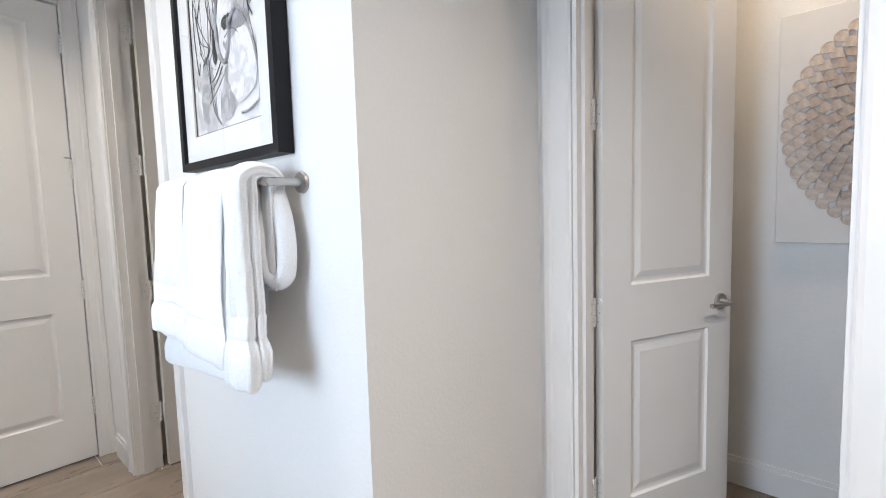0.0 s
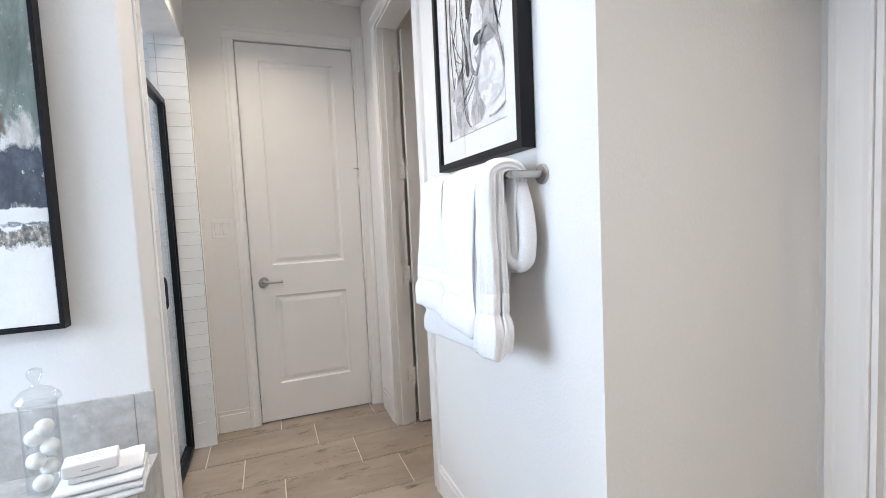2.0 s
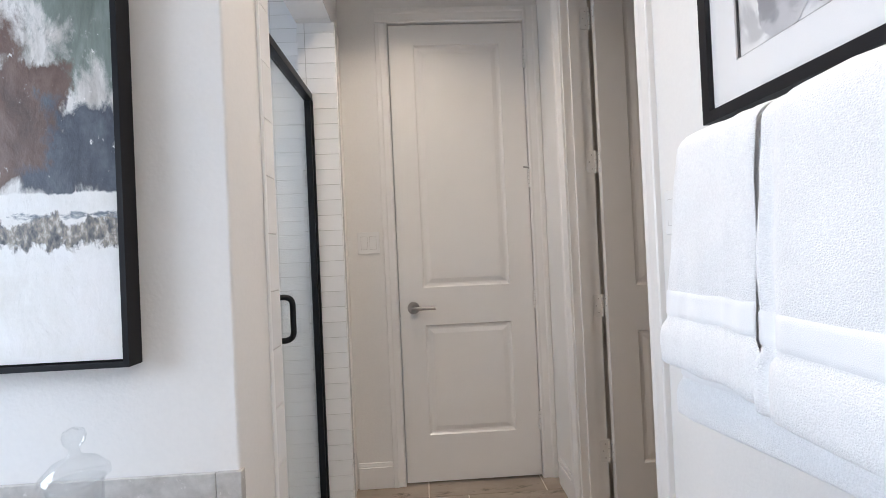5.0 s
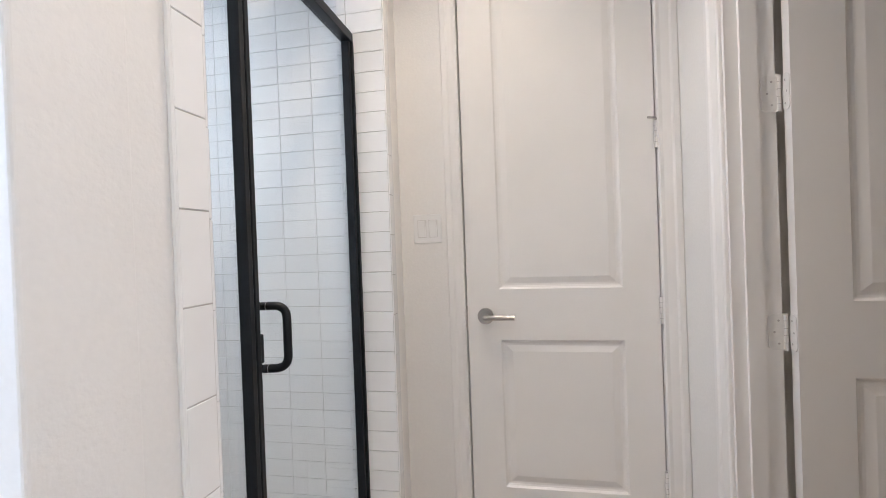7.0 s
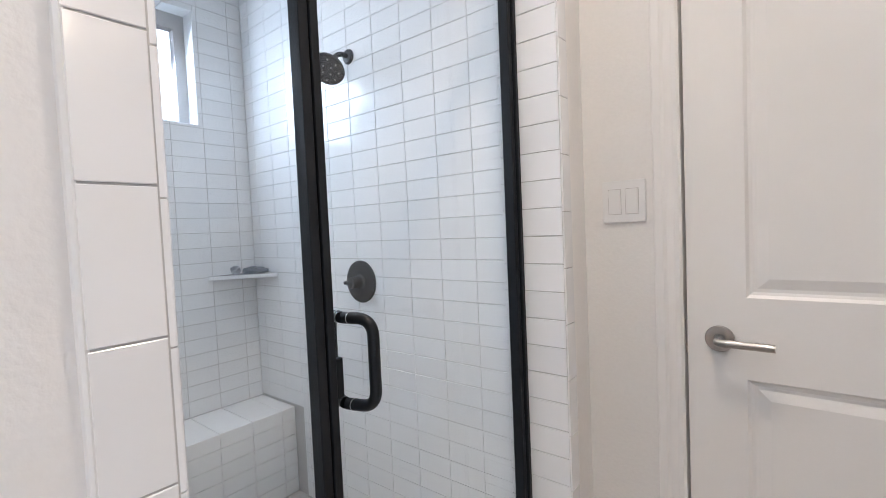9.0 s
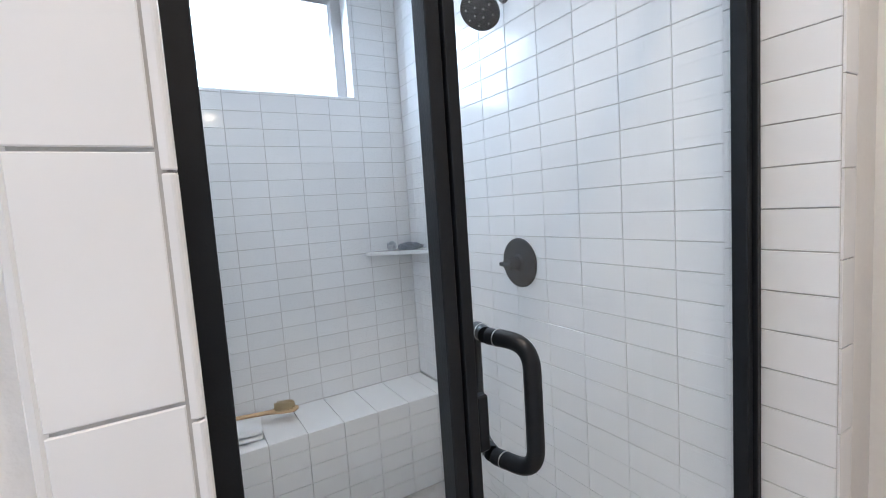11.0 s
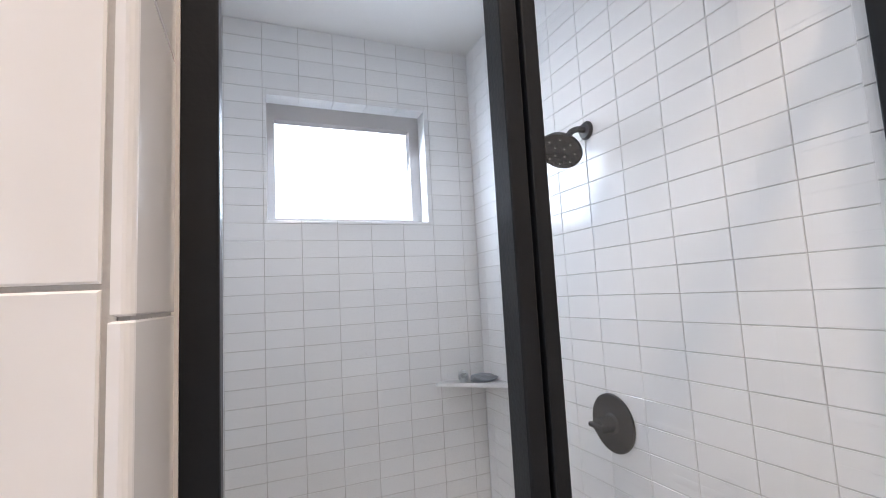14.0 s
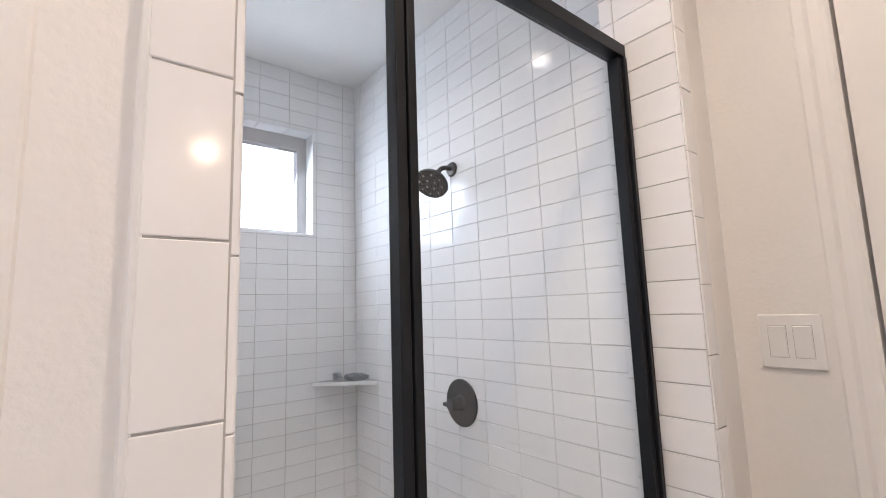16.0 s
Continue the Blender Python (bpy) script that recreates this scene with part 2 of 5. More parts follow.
def lathe(profile, steps=40, closed=False):
    bm = bmesh.new()
    rings = [[bm.verts.new((r * math.cos(2 * math.pi * k / steps), r * math.sin(2 * math.pi * k / steps), z)) for k in range(steps)] for r, z in profile]
    for a, b in zip(rings, rings[1:] + ([rings[0]] if closed else [])):
        for k in range(steps):
            bm.faces.new([a[k], a[(k + 1) % steps], b[(k + 1) % steps], b[k]])
    if not closed:
        for ring in (rings[0], rings[-1]):
            bm.faces.new(ring)
    return bm


def tube(points, radius, steps=14, caps=True):
    """A round bar along points."""
    bm, rings = bmesh.new(), []
    pts = [Vector(p) for p in points]
    for i, p in enumerate(pts):
        d = (pts[min(i + 1, len(pts) - 1)] - pts[max(i - 1, 0)]).normalized()
        side = d.orthogonal().normalized() if i == 0 else (side - d * side.dot(d)).normalized()
        other = d.cross(side)
        rings.append([bm.verts.new(p + radius * (math.cos(2 * math.pi * k / steps) * side + math.sin(2 * math.pi * k / steps) * other)) for k in range(steps)])
    for a, b in zip(rings, rings[1:]):
        for k in range(steps):
            bm.faces.new([a[k], a[(k + 1) % steps], b[(k + 1) % steps], b[k]])
    if caps:
        bm.faces.new(rings[0]), bm.faces.new(rings[-1])
    return bm


def thicken(bm, th):
    """Give an open sheet a thickness, on the side away from the room (+y and down)."""
    bmesh.ops.recalc_face_normals(bm, faces=bm.faces)
    bm.normal_update()
    if min(bm.faces, key=lambda f: f.calc_center_median().y - f.calc_center_median().z).normal.dot(Vector((0, -1, 1))) < 0:
        th = -th
    faces, rim = list(bm.faces), [e for e in bm.edges if len(e.link_faces) == 1]
    twin = {v: bm.verts.new(v.co - v.normal * th) for v in list(bm.verts)}
    for f in faces:
        bm.faces.new([twin[v] for v in reversed(f.verts)])
    for e in rim:
        a, c = e.verts
        bm.faces.new([a, c, twin[c], twin[a]])
    return bm


def moved(bm, m):
    bm.transform(m)
    return bm


def arc_path(points, r, n=6):
    """A polyline with rounded corners."""
    pts, out = [Vector(p) for p in points], []
    out.append(pts[0])
    for a, b, c in zip(pts, pts[1:], pts[2:]):
        d1, d2 = (a - b).normalized(), (c - b).normalized()
        p1, p2 = b + d1 * r, b + d2 * r
        for k in range(n + 1):
            t = k / n
            out.append((1 - t) ** 2 * p1 + 2 * t * (1 - t) * b + t * t * p2)
    out.append(pts[-1])
    return out


# ---- plan ----
XD = -4.225          # wall of the closed door, faces +x
YS = 3.235           # wall of the towels and of the side door, faces -y
XE = -1.889          # end of the towel wall
YN = 4.0             # wall of the open door, faces -y
XT = -2.815           # wall over the tub, faces +x
YF = 2.148           # front of the shower wall, faces +y
XC = -3.112          # edge of the shower opening by the tub wall
XS, YE = -4.055, 2.176   # tiled stub: end face, outer edge
XH, YB, XL = -4.138, 0.45, -2.97   # shower: head wall, window wall, wall by the tub
CEIL, SH_CEIL = 2.75, 2.61
TW, TH, Z0 = 0.1445, 0.0705, 1.132     # tile module and one known joint
WIN = (-3.905, -3.212, 1.773, 2.303)
TUBWIN = (-2.75, -1.55, 0.95, 2.15)
SIDE = (-3.825, -3.112)     # side opening
NEAR = (-1.762, -1.088)     # near opening
HEAD = 2.39                 # shower opening's head
OUT = 0.30                  # outer face of the outside wall

# floors, ceilings
structure(part("subfloor", boxes((-4.4, 2.2, 0.3, 4.06, -0.12, -0.011)), FLOOR_GROUT), "sand coloured grout bed under stone floor tiles", "floor")
structure(part("floor_bedroom", boxes((-5.2, 2.2, 4.06, 6.2, -0.12, -0.004)), CARPET), "brown grey carpet floor beyond the doorways", "carpet")
structure(part("ceiling", plate([-4.4, 2.2], [0.3, 6.2], [(-4.26, XL + 0.001, 0.3, 2.02)], CEIL, CEIL + 0.1, "z"), CEILING), "white textured drywall ceiling", "ceiling")
structure(part("ceiling_shower", boxes((XH - 0.12, XL + 0.02, YB - 0.15, 2.02, SH_CEIL, SH_CEIL + 0.1)), CEILING), "white drywall ceiling over the shower", "ceiling")
structure(part("shower_floor", boxes((XH, XL, YB, 2.0, -0.009, 0.004)), TUB_TILE), "grey stone shower floor", "floor")

# walls
structure(part("wall_door", plate([2.0, YS], [0, CEIL], [(2.4245, 3.1555, -1, 2.458)], XD - 0.115, XD, "x"), PAINT), "off-white textured drywall around a closed door", "wall")
structure(part("wall_towels", plate([XD - 0.115, XE], [0, CEIL], [(SIDE[0], SIDE[1], -1, 2.462)], YS, YS + 0.115, "y"), PAINT), "off-white drywall with towel bar and doorway", "wall")
structure(part("wall_corner", boxes((XE - 0.115, XE, YS + 0.115, YN + 0.12, 0, CEIL)), PAINT), "light grey shaded drywall beside an open doorway", "wall")
structure(part("wall_near_door", plate([XE, 2.2], [0, CEIL], [(NEAR[0], NEAR[1], -1, 2.462)], YN, YN + 0.115, "y"), PAINT), "off-white drywall with an open panel door", "wall")
structure(part("wall_tub", boxes((XL + 0.0, XT, YB, YF, 0, CEIL), bevel=0.006, seg=3), PAINT), "white drywall over the tub", "wall")
structure(part("wall_shower_front", plate([XC + 0.012, XL + 0.02], [0, CEIL], [], 2.0, YF - 0.003, "y"), PAINT), "off-white drywall beside the shower", "wall")
structure(part("wall_shower_header", boxes((XD, XC + 0.012, 1.99, YF + 0.014, HEAD, CEIL)), PAINT), "off-white drywall above the shower opening", "wall")
structure(part("wall_stub", boxes((XD, XS - 0.008, 1.99, YE - 0.008, 0, HEAD)), PAINT), "short off-white wall end beside the shower", "wall")
structure(part("wall_outside", plate([-4.4, 2.2], [0, CEIL], [WIN, TUBWIN], OUT, YB - 0.008, "y"), PAINT), "white outside wall with windows", "wall")
structure(part("wall_shower_head", boxes((XD - 0.1, XH - 0.008, YB - 0.008, 1.99, 0, CEIL)), GROUT), "grouted backing of the tiled shower wall", "wall")
structure(part("wall_east", boxes((2.2, 2.3, 0.3, 6.2, 0, CEIL)), PAINT), "off-white drywall at the room's end", "wall")
structure(part("wall_bedroom_end", boxes((-1.868, 2.2, 5.05, 5.15, 0, CEIL)), PAINT), "beige lit drywall behind the open door", "wall")
structure(part("wall_closet_end", boxes((-4.05, -1.868, 6.1, 6.2, 0, CEIL)), PAINT), "plain drywall at the end of the closet", "wall")
# Unseen wall, added close behind door_2's leaf so its hinge gap stays dark.
structure(part("wall_closet_side", boxes((-4.05, -3.95, 3.35, 6.1, 0, CEIL)), PAINT), "unseen plain drywall added around the closet", "wall")
structure(part("wall_closet_back", boxes((-4.5, XD - 0.115, 3.235, 3.35, 0, CEIL)), PAINT), "unseen plain drywall added around the closet", "wall")
# Unseen; its face is brought up to door_3's leaf to darken the hinge slit.
structure(part("wall_between", boxes((-2.0, -1.868, YN + 0.12, 6.1, 0, CEIL)), PAINT), "unseen drywall between closet and bedroom, set to shade the door gap", "wall")
structure(part("wall_behind_door", boxes((-4.9, -4.8, 2.0, 3.235, 0, CEIL)), PAINT), "plain wall behind the closed door", "wall")
structure(part("ceiling_closet", boxes((-5.2, -4.4, 2.0, 6.2, CEIL, CEIL + 0.1)), CEILING), "white drywall ceiling of the closet", "ceiling")

# ---- trim ----


def casing_profile(w, d):
    """Outline of a door casing: across its width, and how far it stands off the wall."""
    return [(0, 0), (0, d * 0.55), (0.006, d * 0.75), (0.018, d * 0.62), (w - 0.03, d * 0.72), (w - 0.022, d), (w - 0.004, d), (w, d * 0.8), (w, 0)]


def casing(name, runs, label):
    """runs: (start, end, across, out): a profile swept from start to end, its inner edge on the line."""
    bm = bmesh.new()
    for a, b, across, outward, w, d in runs:
        a, b, across, outward = Vector(a), Vector(b), Vector(across), Vector(outward)
        pr = casing_profile(w, d)
        r0 = [bm.verts.new(a + across * p + outward * q) for p, q in pr]
        r1 = [bm.verts.new(b + across * p + outward * q) for p, q in pr]
        for i in range(len(pr)):
            j = (i + 1) % len(pr)
            bm.faces.new([r0[i], r0[j], r1[j], r1[i]])
        bm.faces.new(r0), bm.faces.new(r1)
    return structure(part(name, bm, TRIM), label, "door casing")


CW = 0.078
casing("trim_door", [((XD, 2.4245, 0), (XD, 2.4245, 2.457), (0, -1, 0), (1, 0, 0), CW - 0.012, 0.017),
                     ((XD, 2.427 - CW + 0.012, 2.458), (XD, 3.154, 2.458), (0, 0, 1), (1, 0, 0), CW, 0.017),
                     ((XD, 3.1565, 0), (XD, 3.1565, 2.535), (0, 1, 0), (1, 0, 0), CW, 0.017)], "white enamelled casing around the closed door")
casing("trim_side", [((SIDE[0] - 0.006, YS, 0), (SIDE[0] - 0.006, YS, 2.468), (-1, 0, 0), (0, -1, 0), 0.085, 0.019),
                     ((SIDE[1] + 0.006, YS, 0), (SIDE[1] + 0.006, YS, 2.468), (1, 0, 0), (0, -1, 0), 0.075, 0.019),
                     ((SIDE[0] - 0.091, YS, 2.469), (SIDE[1] + 0.081, YS, 2.469), (0, 0, 1), (0, -1, 0), 0.085, 0.019)], "white enamelled casing around the side doorway")
casing("trim_near", [((NEAR[0] - 0.005, YN, 0), (NEAR[0] - 0.005, YN, 2.468), (-1, 0, 0), (0, -1, 0), 0.099, 0.019),
                     ((NEAR[1] + 0.002, YN, 0), (NEAR[1] + 0.002, YN, 2.468), (1, 0, 0), (0, -1, 0), 0.09, 0.019),
                     ((NEAR[0] - 0.104, YN, 2.469), (NEAR[1] + 0.092, YN, 2.469), (0, 0, 1), (0, -1, 0), 0.085, 0.019)], "white enamelled casing around the open doorway")
# jambs with stops
structure(part("trim_side_jamb", boxes((SIDE[0] - 0.002, SIDE[0] + 0.012, YS - 0.004, YS + 0.119, 0, 2.462), (SIDE[1] - 0.012, SIDE[1] + 0.002, YS - 0.004, YS + 0.119, 0, 2.462),
                                (SIDE[0] + 0.012, SIDE[1] - 0.012, YS - 0.004, YS + 0.119, 2.448, 2.464),
                                (SIDE[0] + 0.012, SIDE[0] + 0.024, YS + 0.03, YS + 0.072, 0, 2.447)), TRIM), "white enamelled jamb lining of the side doorway", "door jamb")
structure(part("trim_near_jamb", boxes((NEAR[0] - 0.002, NEAR[0] + 0.012, YN - 0.004, YN + 0.119, 0, 2.462), (NEAR[1] - 0.008, NEAR[1] + 0.002, YN - 0.004, YN + 0.119, 0, 2.462),
                                (NEAR[0] + 0.012, NEAR[1] - 0.008, YN - 0.004, YN + 0.119, 2.448, 2.464),
                                (NEAR[0] + 0.012, NEAR[0] + 0.024, YN + 0.03, YN + 0.072, 0, 2.447)), TRIM), "white enamelled jamb lining of the open doorway", "door jamb")


def baseboard(name, x0, x1, y0, y1, face):
    """A board 0.135 high with a thinner rounded top; face is the side that looks into the room."""
    t = 0.005
    up = {"+x": (x0, x1 - t, y0, y1), "-x": (x0 + t, x1, y0, y1), "-y": (x0, x1, y0 + t, y1), "+y": (x0, x1, y0, y1 - t)}[face]
    bm = boxes((x0, x1, y0, y1, 0, 0.112), (*up, 0.112, 0.135), bevel=0.002)
    return structure(part(name, bm, TRIM), "white enamelled baseboard", "baseboard")


baseboard("baseboard", XD, XD + 0.015, YE + 0.003, 2.361, "+x")
baseboard("baseboard", -4.145, SIDE[0] - 0.093, YS - 0.015, YS, "-y")
baseboard("baseboard", SIDE[1] + 0.083, XE + 0.015, YS - 0.015, YS, "-y")
baseboard("baseboard", XE, XE + 0.015, YS + 0.001, YN - 0.02, "+x")
baseboard("baseboard", -1.866, 2.2, 5.035, 5.05, "-y")

# ---- doors ----


def door_leaf(parent, w, h, panels, th=0.035):
    """A leaf from the hinge at x 0 to x w, its room face at y 0 and its back at y th."""
    holes = [(a, b, c, d) for a, b, c, d in panels]
    part("stiles_and_rails", plate([0, w], [0.0, h], holes, 0, th, "y"), DOOR, parent)
    for a, b, c, d in panels:
        bm = bmesh.new()
        for y, s in ((0, 1), (th, -1)):
            rings = []
            for inset, depth in ((0, 0), (0.007, 0.007), (0.014, 0.009), (0.022, 0.009), (0.046, 0.003)):
                rings.append([bm.verts.new((x, y + s * depth, z)) for x, z in ((a + inset, c + inset), (b - inset, c + inset), (b - inset, d - inset), (a + inset, d - inset))])
            for r0, r1 in zip(rings, rings[1:]):
                for k in range(4):
                    bm.faces.new([r0[k], r0[(k + 1) % 4], r1[(k + 1) % 4], r1[k]])
            bm.faces.new(rings[-1])
        part("panel", bm, DOOR, parent)


def lever(parent, x, z, y, side, direction):
    """A round rose and a straight lever; side -1 stands off towards -y."""
    rose = part("door_handle", moved(lathe([(0.0325, 0), (0.0325, 0.006), (0.031, 0.009), (0.012, 0.009), (0.011, 0.04)], 32), pose(x, y, z, 90 if side < 0 else -90)), NICKEL, parent, "brushed nickel round rose", True)
    pts = arc_path([(x, y + side * 0.03, z), (x, y + side * 0.052, z), (x + direction * 0.115, y + side * 0.052, z)], 0.012)
    part("lever", tube(pts, 0.0095), NICKEL, rose, "", True)


def hinge(parent, x, y, z, leaf_dir, h=0.1):
    bm = moved(lathe([(0.0068, 0), (0.0068, h)], 14), pose(x, y, z))
    hb = part("hinge", bm, HINGE, parent, "white painted butt hinge")
    for k in range(1, 5):
        part("knuckle_joint", moved(lathe([(0.0071, 0), (0.0071, 0.0012)], 14), pose(x, y, z + h * k / 5)), VINYL, hb)
    for a, b, c, e in leaf_dir:
        hinge_leaf(hb, a, b, c, e, z + 0.001, z + h - 0.001)
    return hb


def hinge_leaf(hb, a, b, c, e, z0, z1, m=None):
    """A thin plate with rounded corners and three screws; its thin side is along x or y."""
    flat_x = b - a < e - c
    u0, u1, w0, w1 = (c, e, a, b) if flat_x else (a, b, c, e)
    r, rim = min(0.012, (u1 - u0) * 0.4), []
    for cu, cz, q in ((u1 - r, z1 - r, 0), (u0 + r, z1 - r, 1), (u0 + r, z0 + r, 2), (u1 - r, z0 + r, 3)):
        for k in range(6):
            t = math.pi / 2 * (q + k / 5)
            rim.append((cu + r * math.cos(t), cz + r * math.sin(t)))
    bm = bmesh.new()
    sides = [[bm.verts.new((w, u, z) if flat_x else (u, w, z)) for u, z in rim] for w in (w0, w1)]
    bm.faces.new(sides[0]), bm.faces.new(sides[1])
    for k in range(len(rim)):
        j = (k + 1) % len(rim)
        bm.faces.new([sides[0][k], sides[0][j], sides[1][j], sides[1][k]])
    m = m or pose(0, 0, 0)
    plate_ob = part("hinge_plate", moved(bm, m), HINGE, hb)
    for k, t in enumerate((0.18, 0.5, 0.82)):
        u, z = u0 + (u1 - u0) * (0.35 if k == 1 else 0.6), z0 + (z1 - z0) * t
        turn = pose((w0 + w1) / 2, u, z, 0, 90) if flat_x else pose(u, (w0 + w1) / 2, z, 90)
        half = (w1 - w0) / 2 + 0.0006
        part("hinge_screw", moved(lathe([(0.003, -half), (0.003, half)], 10), m @ turn), VINYL, hb)
    return plate_ob


def panels_of(w):
    return [(0.128, w - 0.128, 1.03, 2.33), (0.128, w - 0.128, 0.245, 0.83)]


# the closed door, latch at y 2.43 and hinges at y 3.15
d1 = thing("door_1", pose(XD - 0.003, 2.4305, 0.012, 0, 0, 90), "closed white two-panel interior door in white casing", "door", kind="structure")
door_leaf(d1, 0.72, 2.438, panels_of(0.72))
lever(d1, 0.072, 0.925, 0, -1, 1)
part("latch", boxes((-0.0045, 0.001, 0.004, 0.03, 0.88, 0.965)), NICKEL, d1, "dark metal latch plate in the door edge")
for z in (0.243, 0.893, 1.543, 2.193):
    hinge(d1, 0.722, -0.006, z, [(0.7205, 0.7235, 0.0, 0.03)])
hook = part("hinge_stop", tube(arc_path([(0.722, -0.006, 1.642), (0.722, -0.012, 1.65), (0.69, -0.03, 1.65)], 0.004), 0.004, 10), NICKEL, d1, "small metal hinge-pin door stop", True)

# the side door, standing open at a right angle
d2 = thing("door_2", pose(-3.779, 3.374, 0.012, 0, 0, 90), "open white two-panel door swung into a closet", "door", kind="structure")
door_leaf(d2, 0.7, 2.43, panels_of(0.7))
for z in (0.243, 0.893, 1.54, 2.19):
    hinge(d2, -0.013, 0.036, z, [(-0.0025, -0.0005, 0.003, 0.036), (-0.056, -0.014, 0.0318, 0.0338)])

# the near door, standing ajar
d3 = thing("door_3", pose(-1.757, 4.122, 0.012, 0, 0, 65) @ pose(0.015, -0.038, 0), "white two-panel door standing half open", "door", kind="structure")
door_leaf(d3, 0.655, 2.43, panels_of(0.655))
lever(d3, 0.655 - 0.066, 0.925, 0, -1, -1)
lever(d3, 0.655 - 0.066, 0.925, 0.035, 1, -1)
to_leaf = d3.matrix_world.inverted()
for z in (0.243, 0.893, 1.565, 2.19):
    hb = hinge(d3, -0.013, 0.03, z, [(-0.0025, -0.0005, 0.003, 0.034)])
    hinge_leaf(hb, -1.7505, -1.7485, 4.083, 4.115, z + 0.013, z + 0.111, to_leaf)

# ---- windows ----


def window(name, x0, x1, z0, z1, label):
    e = thing(name, pose(0, 0, 0), label, "window", kind="structure")
    y0, y1 = OUT + 0.012, OUT + 0.06
    part("window_frame", plate([x0, x1], [z0, z1], [(x0 + 0.05, x1 - 0.037, z0 + 0.027, z1 - 0.073)], y0, y1, "y"), VINYL, e, "taupe vinyl window frame")
    part("pane", boxes((x0 + 0.046, x1 - 0.033, y0 + 0.018, y0 + 0.022, z0 + 0.023, z1 - 0.069)), PANE, e).visible_shadow = False
    return e


window("window_1", *WIN, "small fixed shower window with taupe vinyl frame")
window("window_2", *TUBWIN, "daylit window over the tub")
structure(part("backdrop", boxes((-40, 40, -60, -59.9, -5, 40)), OUTSIDE), "bright hazy sky outside the windows", "sky")
structure(part("ground", boxes((-80, 80, -80, 0.29, -0.6, -0.5)), CARPET), "plain ground outside", "ground")

# ---- shower glass enclosure ----
GY = 2.03
RAIL = 2.0
enc = thing("shower_enclosure", pose(0, 0, 0), "black framed clear glass shower door with fixed side panel", "shower door")
XJ = XS + 0.001


def bar(name, x0, x1, y0, y1, z0, z1, label=""):
    return part(name, boxes((x0, x1, y0, y1, z0, z1), bevel=0.002, seg=2), BLACK, enc, label)


YA, YZ = GY - 0.009, GY + 0.02
bar("wall_jamb", XC - 0.035, XC - 0.011, YA, YZ, 0.012, RAIL)
part("sealant", boxes((XC - 0.0125, XC - 0.0085, GY + 0.018, GY + 0.0225, 0.012, RAIL)), PLASTIC, enc, "white sealant bead beside the frame")
bar("wall_jamb", XJ, XJ + 0.014, YA - 0.002, YZ + 0.008, 0.012, RAIL)
bar("head_rail", XJ, XC - 0.004, YA - 0.006, YZ + 0.006, RAIL, RAIL + 0.034)
bar("bottom_track", XJ, XC - 0.004, YA - 0.012, YZ + 0.006, 0.004, 0.034)
bar("fixed_stile", -3.384, -3.366, YA, YZ, 0.034, RAIL)
bar("strike_groove", -3.3872, -3.3845, YA + 0.002, YZ - 0.009, 0.034, RAIL)
door = part("door_panel", boxes((XJ + 0.03, -3.4, GY - 0.003, GY + 0.003, 0.045, RAIL - 0.008)), SHOWER_GLASS, enc, "clear glass door pane")
door.visible_shadow = False
pane = part("fixed_panel", boxes((-3.368, XC - 0.033, GY - 0.003, GY + 0.003, 0.03, RAIL + 0.004)), SHOWER_GLASS, enc, "clear fixed glass pane")
pane.visible_shadow = False
part("door_stile", boxes((-3.4035, -3.3876, YA + 0.001, YZ + 0.001, 0.04, RAIL - 0.004), bevel=0.002, seg=2), BLACK, door)
part("hinge_stile", boxes((XJ + 0.0145, XJ + 0.032, YA, YZ, 0.04, RAIL - 0.004), bevel=0.002, seg=2), BLACK, door)
part("seal_strip", boxes((-3.411, -3.4038, GY - 0.005, GY + 0.005, 0.05, RAIL - 0.01)), JAR_GLASS, door)
part("latch_plate", boxes((-3.42, -3.404, GY + 0.004, GY + 0.018, 0.955, 1.025), bevel=0.002), BLACK, door)
HX, HZ0, HZ1 = -3.452, 0.925, 1.1
for s, reach in ((1, 0.062), (-1, 0.055)):
    pts = arc_path([(-3.436, GY + s * 0.003, HZ0 + 0.01), (-3.436 - 0.016, GY + s * reach, HZ0 + 0.01), (-3.436 - 0.016, GY + s * reach, HZ1 - 0.01), (-3.436, GY + s * 0.003, HZ1 - 0.01)], 0.032, 8)
    hd = part("pull_handle", tube(pts, 0.0105, 18), BLACK, door, "black D-shaped pull handle", True)
    for z in (HZ0 + 0.01, HZ1 - 0.01):
        part("handle_ring", moved(lathe([(0.0112, 0), (0.0112, 0.0015)], 18), pose(-3.44, GY + s * 0.017, z, -90 * s)), NICKEL, hd)

# ---- shower fittings ----
FY, FX = 1.265, XH + 0.001
sh = thing("shower_fixture", pose(FX, FY, 1.934), "black round shower head on a short wall arm", "shower head")
part("wall_flange", moved(lathe([(0.029, 0), (0.029, 0.004), (0.024, 0.011), (0.012, 0.012)], 32), pose(0, 0, 0, 0, 90)), MATTE_BLACK, sh, "", True)
part("arm", tube(arc_path([(0.005, 0, 0), (0.05, 0, 0.004), (0.088, 0, -0.04)], 0.03, 8), 0.0095), MATTE_BLACK, sh, "", True)
hm = pose(0.104, 0.004, -0.066, 14, -38, 0)
part("ball_joint", moved(lathe([(0.006, -0.016), (0.014, -0.01), (0.0165, 0), (0.014, 0.01), (0.006, 0.016)], 20), pose(0.09, 0, -0.044)), MATTE_BLACK, sh, "", True)
